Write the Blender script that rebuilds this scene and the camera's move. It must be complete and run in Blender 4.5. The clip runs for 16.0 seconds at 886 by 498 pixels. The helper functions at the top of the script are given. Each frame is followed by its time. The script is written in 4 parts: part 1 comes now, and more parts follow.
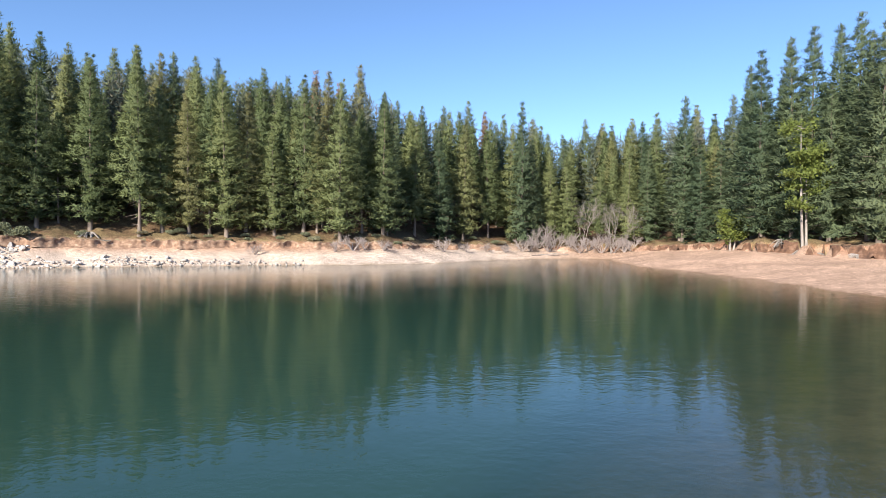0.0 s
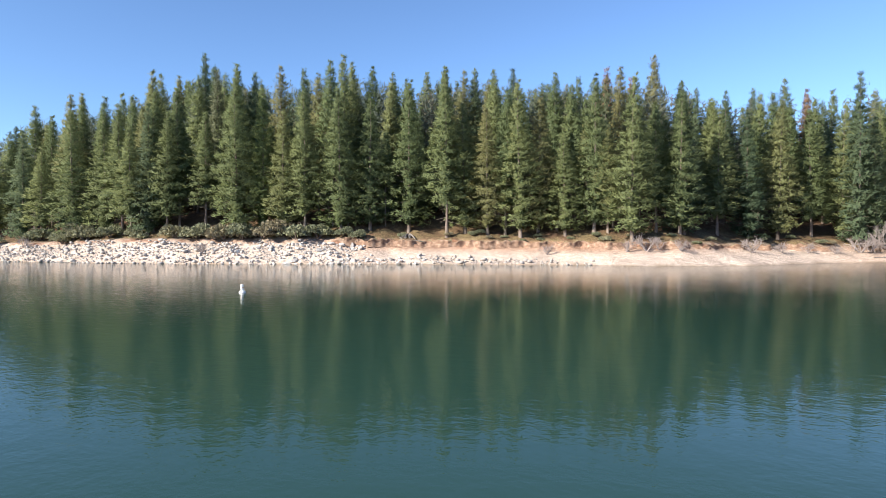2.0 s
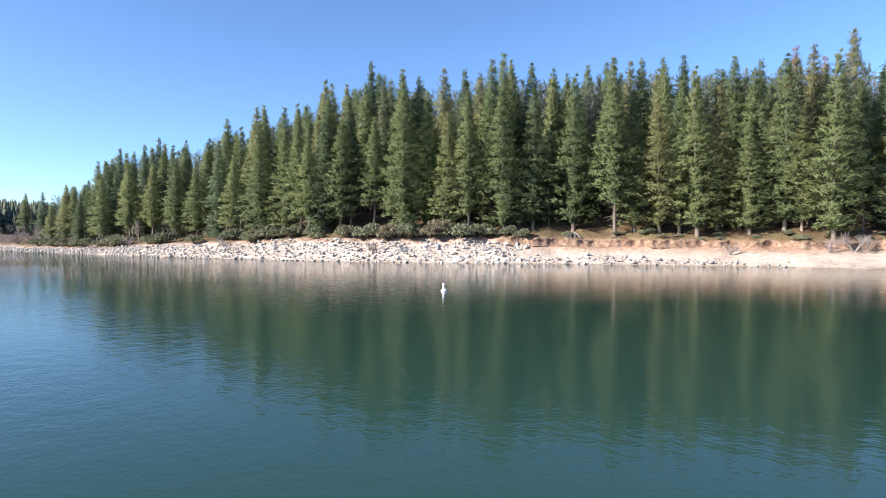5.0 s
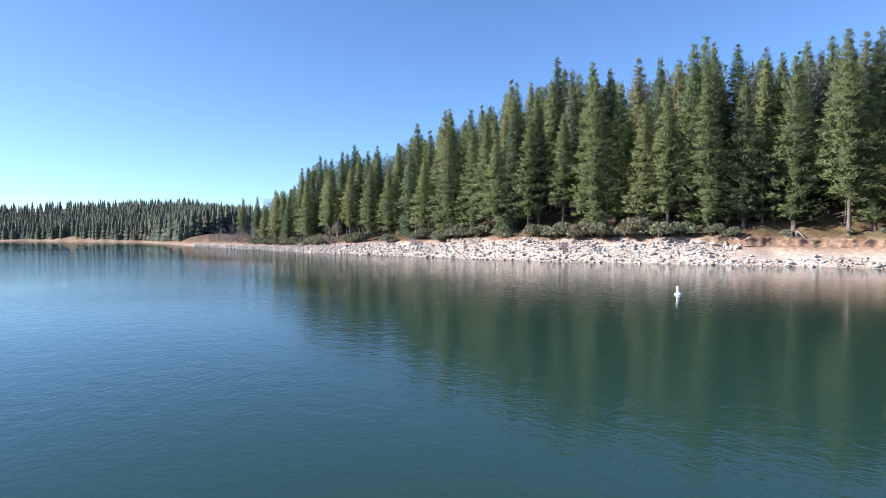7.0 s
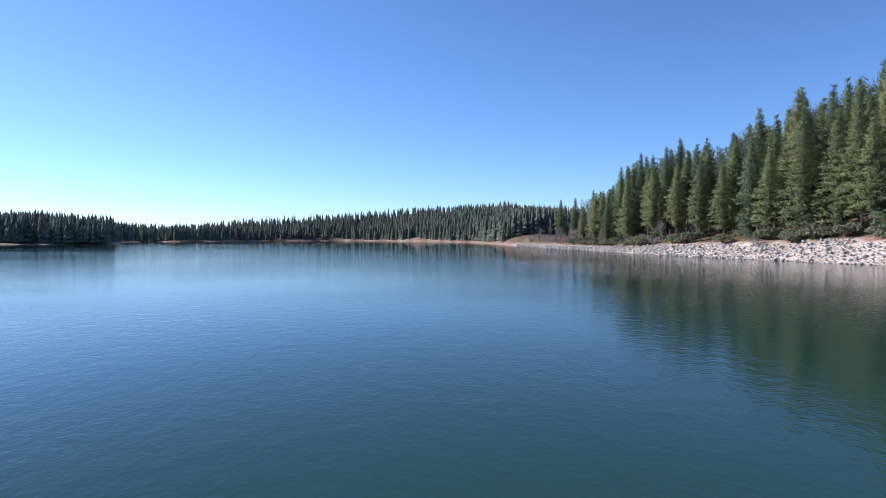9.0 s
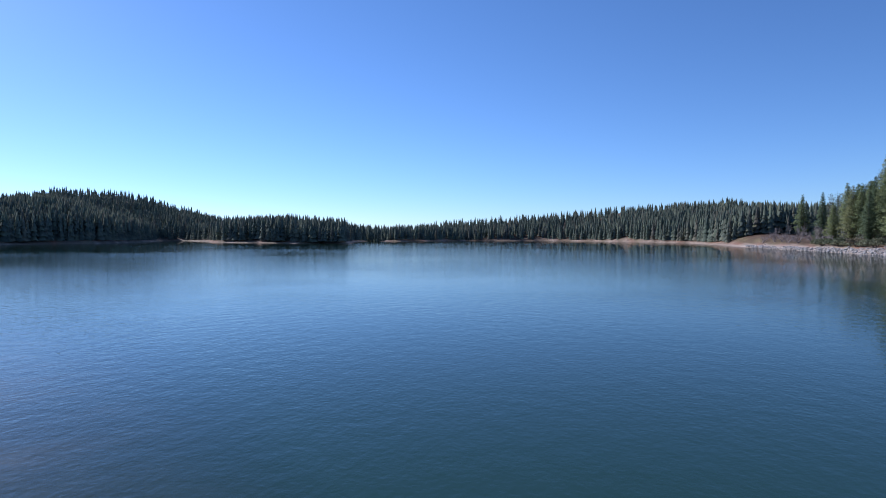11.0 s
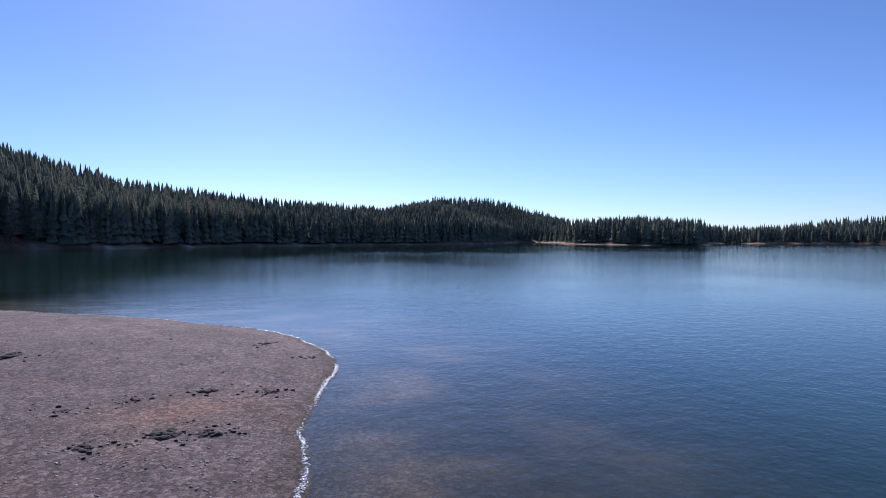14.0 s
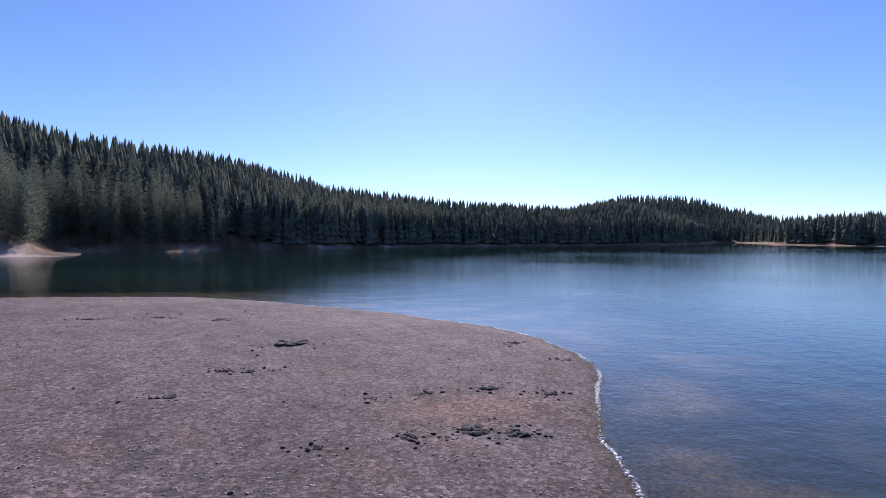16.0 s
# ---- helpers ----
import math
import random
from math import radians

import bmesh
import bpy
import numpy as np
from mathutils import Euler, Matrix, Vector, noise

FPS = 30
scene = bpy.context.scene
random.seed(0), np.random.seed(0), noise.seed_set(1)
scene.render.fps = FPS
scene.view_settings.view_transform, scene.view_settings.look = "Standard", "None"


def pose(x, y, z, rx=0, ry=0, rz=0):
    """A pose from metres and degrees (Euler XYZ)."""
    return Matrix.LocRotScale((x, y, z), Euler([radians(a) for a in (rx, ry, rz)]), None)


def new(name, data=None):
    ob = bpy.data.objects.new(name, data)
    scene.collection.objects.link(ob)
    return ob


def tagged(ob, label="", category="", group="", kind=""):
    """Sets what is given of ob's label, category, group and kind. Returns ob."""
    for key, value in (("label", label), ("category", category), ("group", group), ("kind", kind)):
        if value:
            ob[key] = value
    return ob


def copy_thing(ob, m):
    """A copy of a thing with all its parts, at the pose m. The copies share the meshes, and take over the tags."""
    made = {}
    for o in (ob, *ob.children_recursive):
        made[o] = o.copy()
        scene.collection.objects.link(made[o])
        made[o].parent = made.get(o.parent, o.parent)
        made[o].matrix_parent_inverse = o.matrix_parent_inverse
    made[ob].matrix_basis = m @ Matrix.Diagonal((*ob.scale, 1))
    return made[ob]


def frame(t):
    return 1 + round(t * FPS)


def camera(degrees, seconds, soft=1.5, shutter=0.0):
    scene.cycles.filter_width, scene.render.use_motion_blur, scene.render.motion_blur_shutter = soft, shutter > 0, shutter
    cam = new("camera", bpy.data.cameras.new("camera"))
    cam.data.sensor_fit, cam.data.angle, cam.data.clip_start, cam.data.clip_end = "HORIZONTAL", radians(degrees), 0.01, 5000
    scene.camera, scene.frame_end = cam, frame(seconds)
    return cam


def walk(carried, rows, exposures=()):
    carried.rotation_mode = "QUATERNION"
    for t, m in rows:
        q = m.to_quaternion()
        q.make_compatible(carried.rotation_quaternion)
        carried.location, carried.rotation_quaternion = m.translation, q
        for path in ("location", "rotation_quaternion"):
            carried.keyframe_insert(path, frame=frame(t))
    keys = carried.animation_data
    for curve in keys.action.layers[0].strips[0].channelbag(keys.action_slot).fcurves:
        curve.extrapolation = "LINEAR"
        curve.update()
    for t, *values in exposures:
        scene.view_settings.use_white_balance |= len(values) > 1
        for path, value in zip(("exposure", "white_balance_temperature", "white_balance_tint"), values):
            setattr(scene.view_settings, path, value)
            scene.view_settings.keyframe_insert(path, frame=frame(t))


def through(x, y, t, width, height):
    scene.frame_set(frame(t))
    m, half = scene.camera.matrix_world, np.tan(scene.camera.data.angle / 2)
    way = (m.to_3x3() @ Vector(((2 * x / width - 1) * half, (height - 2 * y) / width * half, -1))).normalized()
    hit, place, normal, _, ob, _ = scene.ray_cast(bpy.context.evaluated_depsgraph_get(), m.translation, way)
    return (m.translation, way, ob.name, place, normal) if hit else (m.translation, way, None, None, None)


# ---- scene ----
cam = camera(73.5, 16.0, soft=0.75)
PATH = [
    (0, pose(0.00, -0.00, 4.99, 89.22, -0.28, 0.39)),
    (0.5, pose(0.14, 0.12, 4.99, 89.17, -0.29, 7.43)),
    (1, pose(0.09, 0.20, 4.98, 89.15, -0.30, 14.99)),
    (1.5, pose(-0.23, 0.28, 4.98, 89.18, -0.19, 22.73)),
    (2, pose(-0.83, 0.38, 4.99, 89.14, -0.06, 27.61)),
    (2.5, pose(-1.60, 0.42, 4.99, 89.13, -0.02, 30.61)),
    (3, pose(-2.46, 0.34, 5.00, 89.10, -0.02, 32.32)),
    (5.5, pose(-7.94, -2.56, 5.01, 89.01, -0.06, 44.57)),
    (6, pose(-9.13, -3.34, 5.01, 88.98, -0.09, 49.12)),
    (6.5, pose(-10.30, -4.15, 5.01, 88.96, -0.09, 52.90)),
    (7, pose(-11.39, -4.96, 5.00, 88.94, -0.08, 56.59)),
    (7.5, pose(-12.35, -5.74, 5.00, 88.93, -0.05, 60.90)),
    (8, pose(-13.11, -6.51, 5.00, 88.93, -0.03, 68.90)),
    (8.5, pose(-13.67, -7.28, 5.00, 88.91, 0.03, 78.66)),
    (9, pose(-14.00, -8.09, 5.00, 88.96, -0.01, 85.87)),
    (11.5, pose(-12.67, -12.77, 4.98, 88.94, -0.13, 110.26)),
    (12, pose(-12.17, -13.96, 4.98, 88.96, -0.17, 115.69)),
    (12.5, pose(-11.63, -15.24, 4.98, 88.97, -0.20, 121.06)),
    (13, pose(-11.09, -16.59, 4.99, 88.98, -0.20, 126.73)),
    (13.5, pose(-10.57, -17.95, 5.00, 89.02, -0.21, 132.49)),
    (14, pose(-9.85, -19.29, 5.02, 89.02, -0.21, 137.47)),
    (14.5, pose(-9.10, -20.52, 5.03, 89.06, -0.17, 141.67)),
    (15, pose(-8.34, -21.42, 5.03, 89.12, -0.09, 145.75)),
    (15.5, pose(-7.93, -21.66, 5.00, 89.08, -0.11, 150.95)),
    (16, pose(-7.70, -21.60, 4.95, 89.01, -0.13, 154.72)),
]

walk(cam, PATH, exposures=[
    (0.0, 1.02, 6800, 10), (3.0, 1.06, 6700, 10), (5.5, 1.08, 6400, 11), (7.0, .92, 6200, 12), (9.0, .48, 5850, 14),
    (11.5, .03, 5500, 18), (12.5, -.05, 5700, 24), (14.5, .06, 5900, 25), (16.0, .18, 6000, 26)])

# ---------------------------------------------------------------- sky and sun
SUN_AZIMUTH, SUN_HEIGHT = 153.0, 29.0     # degrees anticlockwise from +y, degrees up
world = bpy.data.worlds.new("sky")
scene.world = world
world.use_nodes = True
wt = world.node_tree
sky = wt.nodes.new("ShaderNodeTexSky")
sky.sky_type = 'NISHITA'
sky.sun_disc = False
sky.sun_elevation = radians(SUN_HEIGHT)
sky.sun_rotation = radians(-SUN_AZIMUTH)
sky.altitude = 900
sky.air_density, sky.dust_density, sky.ozone_density = 0.9, 0.2, 6.0
wt.nodes["Background"].inputs["Strength"].default_value = 0.12
wt.links.new(sky.outputs[0], wt.nodes["Background"].inputs["Color"])
sun_data = bpy.data.lights.new("sun", 'SUN')
sun_data.energy, sun_data.angle, sun_data.color = 5.0, radians(0.5), (1.0, 0.94, 0.84)
sun = new("sun", sun_data)
sun.matrix_world = pose(0, 0, 80, 90 - SUN_HEIGHT, 0, SUN_AZIMUTH + 180)

# ---------------------------------------------------------------- materials
def blank(name):
    m = bpy.data.materials.new(name)
    m.use_nodes = True
    return m, m.node_tree.nodes, m.node_tree.links, m.node_tree.nodes["Principled BSDF"]


def coords(n, l, scale=(1, 1, 1), space="Object"):
    tc, mp = n.new("ShaderNodeTexCoord"), n.new("ShaderNodeMapping")
    mp.inputs["Scale"].default_value = scale
    l.new(tc.outputs[space], mp.inputs["Vector"])
    return mp.outputs[0]


def noise_tex(n, l, vec, scale, detail=4.0, rough=0.55):
    t = n.new("ShaderNodeTexNoise")
    t.inputs["Scale"].default_value, t.inputs["Detail"].default_value, t.inputs["Roughness"].default_value = scale, detail, rough
    if vec:
        l.new(vec, t.inputs["Vector"])
    return t.outputs["Fac"]


def ramp(n, l, fac, stops):
    r = n.new("ShaderNodeValToRGB")
    e = r.color_ramp.elements
    e[0].position, e[0].color = stops[0][0], (*stops[0][1], 1)
    e[1].position, e[1].color = stops[-1][0], (*stops[-1][1], 1)
    for p, c in stops[1:-1]:
        x = e.new(p)
        x.color = (*c, 1)
    l.new(fac, r.inputs[0])
    return r.outputs[0]


def mix_rgb(n, l, a, b, fac, how='MIX'):
    m = n.new("ShaderNodeMix")
    m.data_type, m.blend_type = 'RGBA', how
    for value, key in ((fac, 0), (a, 6), (b, 7)):
        if isinstance(value, (int, float)):
            m.inputs[key].default_value = value
        elif isinstance(value, tuple):
            m.inputs[key].default_value = (*value, 1)
        else:
            l.new(value, m.inputs[key])
    return m.outputs[2]


def bump(n, l, height, strength, distance, target):
    b = n.new("ShaderNodeBump")
    b.inputs["Strength"].default_value, b.inputs["Distance"].default_value = strength, distance
    l.new(height, b.inputs["Height"])
    l.new(b.outputs[0], target)
    return b


def plain(name, stops, scale, rough=0.8, relief=0.0, stretch=(1, 1, 1), vary=0.0, metal=0.0, island=False):
    """A surface with grain at two scales; vary: how far each object differs in lightness."""
    m, n, l, p = blank(name)
    vec = coords(n, l, stretch)
    big, fine = noise_tex(n, l, vec, scale), noise_tex(n, l, vec, scale * 7)
    col = ramp(n, l, big, stops)
    col = mix_rgb(n, l, col, ramp(n, l, fine, [(.3, (.62, .62, .62)), (.7, (1, 1, 1))]), .6, 'MULTIPLY')
    if vary:
        pick = n.new("ShaderNodeNewGeometry").outputs["Random Per Island"] if island else n.new("ShaderNodeObjectInfo").outputs["Random"]
        col = mix_rgb(n, l, col, ramp(n, l, pick, [(0, (1 - vary,) * 3), (1, (1, 1, 1))]), 1.0, 'MULTIPLY')
    l.new(col, p.inputs["Base Color"])
    p.inputs["Roughness"].default_value, p.inputs["Metallic"].default_value = rough, metal
    if relief:
        bump(n, l, fine, .7, relief, p.inputs["Normal"])
    return m


def foliage(name, dark, light, tone=None, through=0.3, gloss=0.55, shine=.25):
    """Needles or leaves: each tree has its own green, each clump differs a little, light comes through."""
    m, n, l, p = blank(name)
    if tone:
        at = n.new("ShaderNodeAttribute")
        at.attribute_name = tone
        pick = at.outputs["Fac"]
    else:
        pick = n.new("ShaderNodeObjectInfo").outputs["Random"]
    geo = n.new("ShaderNodeNewGeometry")
    base = ramp(n, l, pick, [(0, dark), (.75, light), (1, (light[0] * 1.02, light[1] * .86, light[2] * .9))])
    base = mix_rgb(n, l, base, ramp(n, l, geo.outputs["Random Per Island"], [(0, (.66, .68, .70)), (.55, (1, 1, 1)), (1, (1.2, 1.17, 1.04))]), 1.0, 'MULTIPLY')
    l.new(base, p.inputs["Base Color"])
    p.inputs["Roughness"].default_value = gloss
    p.inputs["Specular IOR Level"].default_value = shine
    t = n.new("ShaderNodeBsdfTranslucent")
    l.new(base, t.inputs["Color"])
    s = n.new("ShaderNodeMixShader")
    s.inputs[0].default_value = through
    l.new(p.outputs[0], s.inputs[1])
    l.new(t.outputs[0], s.inputs[2])
    l.new(s.outputs[0], n["Material Output"].inputs["Surface"])
    return m


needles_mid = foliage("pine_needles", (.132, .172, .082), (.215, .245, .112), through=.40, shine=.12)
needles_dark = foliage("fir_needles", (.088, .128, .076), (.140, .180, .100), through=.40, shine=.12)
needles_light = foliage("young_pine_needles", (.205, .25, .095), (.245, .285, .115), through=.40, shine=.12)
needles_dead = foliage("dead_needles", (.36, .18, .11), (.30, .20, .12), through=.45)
# the bluish haze of distance is mixed into this needle colour
needles_hazed = foliage("haze_tinted_needles", (.140, .172, .138), (.200, .222, .170), tone="tone", through=.42, gloss=.9, shine=.04)
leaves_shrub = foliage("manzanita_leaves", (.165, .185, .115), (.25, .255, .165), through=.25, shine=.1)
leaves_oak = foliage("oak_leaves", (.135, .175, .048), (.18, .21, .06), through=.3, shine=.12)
bark_pine = plain("pine_bark", [(.3, (.15, .112, .09)), (.7, (.31, .25, .21))], 2.2, .9, .03, (1, 1, .25), vary=.35)
bark_grey = plain("weathered_wood", [(.3, (.22, .19, .17)), (.7, (.42, .38, .35))], 3, .9, .02, (1, 1, .3), vary=.25)
twig_grey = plain("bare_twigs", [(.3, (.30, .25, .24)), (.7, (.47, .41, .39))], 2, .9, vary=.2)
rock_pale = plain("pale_granite", [(.25, (.38, .345, .32)), (.5, (.58, .54, .505)), (.75, (.72, .69, .66))], 1.4, .85, .02, vary=.3)
clod_dark = plain("dark_clod", [(.3, (.035, .028, .024)), (.7, (.085, .066, .055))], 9, .9, .02)
pebble = plain("beach_pebble", [(.3, (.36, .30, .29)), (.7, (.70, .63, .61))], 12, .7, vary=.62, island=True)
white_plastic = plain("white_buoy_plastic", [(.3, (.74, .74, .72)), (.7, (.83, .83, .81))], 3, .4)
stripe_orange = plain("orange_band", [(.3, (.55, .22, .08)), (.7, (.62, .27, .10))], 4, .5)
# red_earth darkened: the shade on the undercut bank is put into its colour
shade_earth = plain("shaded_red_earth", [(.3, (.07, .036, .024)), (.5, (.15, .08, .05)), (.7, (.26, .155, .105))], 1.3, .95, .08)
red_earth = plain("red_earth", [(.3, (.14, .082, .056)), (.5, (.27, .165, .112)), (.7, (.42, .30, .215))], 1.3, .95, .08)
dry_turf = plain("dry_turf", [(.25, (.15, .10, .06)), (.5, (.27, .21, .115)), (.75, (.33, .28, .16))], 1.1, .95, .06)
# this white also paints the sun's glints on the spit's wet edge
foam_glint_white = plain("white_foam_and_glint", [(.3, (.66, .67, .68)), (.7, (.84, .85, .86))], 8, .25)

# ground: the soil's own colour is kept in an attribute, with grain, stones and litter on top
ground_mat, n, l, p = blank("lake_shore_soil")
vec = coords(n, l)
soil = n.new("ShaderNodeAttribute")
soil.attribute_name = "soil"
wide, mid, fine = noise_tex(n, l, vec, .12, 5), noise_tex(n, l, vec, 1.1, 5, .65), noise_tex(n, l, vec, 17, 5, .78)
spot = n.new("ShaderNodeSeparateXYZ")   # silt smooths the lake bed
l.new(vec, spot.inputs[0])
grain = n.new("ShaderNodeMapRange")
for key, value in (("From Min", -.35), ("From Max", .0), ("To Min", .12), ("To Max", .85)):
    grain.inputs[key].default_value = value
l.new(spot.outputs["Z"], grain.inputs["Value"])
col = mix_rgb(n, l, soil.outputs["Color"], ramp(n, l, wide, [(.3, (.70, .68, .66)), (.7, (1.1, 1.08, 1.05))]), 1.0, 'MULTIPLY')
col = mix_rgb(n, l, col, ramp(n, l, mid, [(.34, (.62, .60, .58)), (.6, (1.08, 1.06, 1.04))]), .8, 'MULTIPLY')
col = mix_rgb(n, l, col, ramp(n, l, fine, [(.36, (.38, .36, .36)), (.50, (1, 1, 1)), (.66, (1.7, 1.66, 1.64))]), grain.outputs[0], 'MULTIPLY')
cells = n.new("ShaderNodeTexVoronoi")   # single stones, each with its own tone
cells.inputs["Scale"].default_value = 11
l.new(vec, cells.inputs["Vector"])
grey = n.new("ShaderNodeSeparateColor")
l.new(cells.outputs["Color"], grey.inputs[0])
col = mix_rgb(n, l, col, ramp(n, l, grey.outputs[0], [(.1, (.55, .52, .52)), (.6, (1, 1, 1)), (.95, (1.75, 1.72, 1.75))]), grain.outputs[0], 'MULTIPLY')
l.new(col, p.inputs["Base Color"])
p.inputs["Roughness"].default_value = .92
p.inputs["Specular IOR Level"].default_value = .2
rough_mix = n.new("ShaderNodeMath")
rough_mix.operation = 'MULTIPLY_ADD'
rough_mix.inputs[1].default_value = .7
l.new(noise_tex(n, l, vec, 4.5, 4, .6), rough_mix.inputs[0])
l.new(fine, rough_mix.inputs[2])
bump(n, l, rough_mix.outputs[0], .9, .045, p.inputs["Normal"])

# water: green-teal body, clear in the shallows, mirror by Fresnel, light ripples in drifting patches
water_mat, n, l, p = blank("lake_water")
n.remove(p)
vec = coords(n, l)
wave_long = noise_tex(n, l, coords(n, l, (.8, 1.0, 1)), 1.2, 3, .5)
wave_short = noise_tex(n, l, coords(n, l, (.9, 1.0, 1)), 4.5, 3, .5)
patch = ramp(n, l, noise_tex(n, l, coords(n, l), .018, 3), [(.40, (.50, .50, .50)), (.62, (1, 1, 1))])
both = n.new("ShaderNodeMath")
both.operation = 'MULTIPLY_ADD'
both.inputs[1].default_value = .5
l.new(wave_short, both.inputs[0])
l.new(wave_long, both.inputs[2])
scaled = n.new("ShaderNodeMath")
scaled.operation = 'MULTIPLY'
l.new(both.outputs[0], scaled.inputs[0])
# wind reaches the open lake, not the water under the wooded bank
place = n.new("ShaderNodeVectorMath")
place.operation = 'DOT_PRODUCT'
place.inputs[1].default_value = (-.6, -.8, 0)
l.new(n.new("ShaderNodeTexCoord").outputs["Object"], place.inputs[0])
wind = n.new("ShaderNodeMapRange")
for key, value in (("From Min", 2.0), ("From Max", 45.0), ("To Min", .50), ("To Max", .80)):
    wind.inputs[key].default_value = value
l.new(place.outputs["Value"], wind.inputs["Value"])
gust = n.new("ShaderNodeMath")
gust.operation = 'MULTIPLY'
l.new(patch, gust.inputs[0])
l.new(wind.outputs[0], gust.inputs[1])
l.new(gust.outputs[0], scaled.inputs[1])
b = n.new("ShaderNodeBump")
b.inputs["Strength"].default_value, b.inputs["Distance"].default_value = 1.0, .04
l.new(scaled.outputs[0], b.inputs["Height"])
fres, gloss, deep, clear = (n.new("ShaderNode" + k) for k in ("LayerWeight", "BsdfGlossy", "BsdfDiffuse", "BsdfTransparent"))
fres.inputs["Blend"].default_value = .5
fifth, mirror = n.new("ShaderNodeMath"), n.new("ShaderNodeMath")   # Schlick's law for water
fifth.operation, mirror.operation = 'POWER', 'MULTIPLY_ADD'
fifth.inputs[1].default_value, mirror.inputs[1].default_value, mirror.inputs[2].default_value = 5.0, .98, .02
l.new(fres.outputs["Facing"], fifth.inputs[0])
l.new(fifth.outputs[0], mirror.inputs[0])
gloss.inputs["Roughness"].default_value = .012
deep.inputs["Color"].default_value = (.020, .053, .040, 1)
clear.inputs["Color"].default_value = (.72, .76, .68, 1)
l.new(b.outputs[0], fres.inputs["Normal"])
l.new(b.outputs[0], gloss.inputs["Normal"])
depth = n.new("ShaderNodeAttribute")
depth.attribute_name = "depth"
veil = n.new("ShaderNodeMapRange")
for key, value in (("From Min", 0.0), ("From Max", 1.9), ("To Min", .05), ("To Max", 1.0)):
    veil.inputs[key].default_value = value
l.new(depth.outputs["Fac"], veil.inputs["Value"])
body, top = n.new("ShaderNodeMixShader"), n.new("ShaderNodeMixShader")
l.new(veil.outputs[0], body.inputs[0])
l.new(clear.outputs[0], body.inputs[1])
l.new(deep.outputs[0], body.inputs[2])
l.new(mirror.outputs[0], top.inputs[0])
l.new(body.outputs[0], top.inputs[1])
l.new(gloss.outputs[0], top.inputs[2])
l.new(top.outputs[0], n["Material Output"].inputs["Surface"])

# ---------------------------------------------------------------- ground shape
HUB = (-8.0, -8.0)   # middle of camera path; shore fitted to its view; azimuths run anticlockwise from +y

SHORE_NEAR = [(40.2, 54.5), (37, 36), (27, 18), (15, 2), (3, -10), (-7, -19), (-12.5, -25.5), (-15.8, -30.2),
              (-17.6, -33.4), (-19.1, -35.5), (-21.6, -38.1), (-23.5, -42.1), (-24.7, -46), (-23.9, -50.9),
              (-21.5, -58.1), (-15.9, -67.7), (-10.3, -74.4), (-4, -77.2), (4.2, -79.9), (22, -84), (48, -90), (95, -98)]
SHORE_SOUTH = [(150, -120), (160, -185), (80, -206), (29, -203.5), (17, -204), (13, -214), (17, -255), (-8, -258),
               (-44, -293), (-87, -311), (-156, -355), (-260, -385), (-406, -400), (-520, -470), (-640, -560), (-720, -620)]
SHORE_WEST = [(-740, -600), (-660, -500), (-580, -420), (-530, -400), (-500, -330), (-482, -270), (-484, -226), (-530, -240),
              (-690, -315), (-830, -350), (-820, -300), (-860, -285), (-1000, -265), (-1070, -220), (-1070, -115), (-980, -50),
              (-800, 30), (-663, 67)]
SHORE_NORTH = [(-445, 64), (-359, 65), (-252, 68), (-168, 71), (-136, 77), (-121, 79), (-98, 88), (-80, 97), (-68, 104),
               (-52, 111), (-39, 117), (-30, 119), (-21.5, 119), (-10, 125), (-0.9, 133), (14.7, 158), (32.9, 172), (41.3, 173),
               (45, 163), (41, 140), (38.6, 117.6), (40.7, 98.7), (41.6, 77.8), (40.5, 64)]
SHORE = np.array(SHORE_NEAR + SHORE_SOUTH + SHORE_WEST + SHORE_NORTH, float)

# azimuth, beach width, beach rise, bank step, hill height, hill length, bed slope
PROFILE = np.array([
    (-60, 30, 2.0, 1.0, 10, 120, .09),
    (-40, 27, 2.4, 1.8, 20, 120, .06),
    (-27, 27, 3.3, 1.2, 24, 120, .08),
    (-17, 14, 2.0, 1.2, 28, 110, .12),
    (-9, 13, 2.3, .7, 34, 105, .15),
    (2, 11, 3.2, .6, 36, 100, .2),
    (20, 10, 3.5, .65, 36, 100, .25),
    (27, 9, 3.7, .7, 36, 100, .3),
    (33, 8, 4.3, .4, 36, 100, .3),
    (52, 8, 4.3, .3, 34, 105, .3),
    (64, 8, 3.2, .3, 20, 150, .3),
    (72, 6, 1.4, .3, 14, 200, .2),
    (80, 8, .9, .4, 72, 220, .15)])
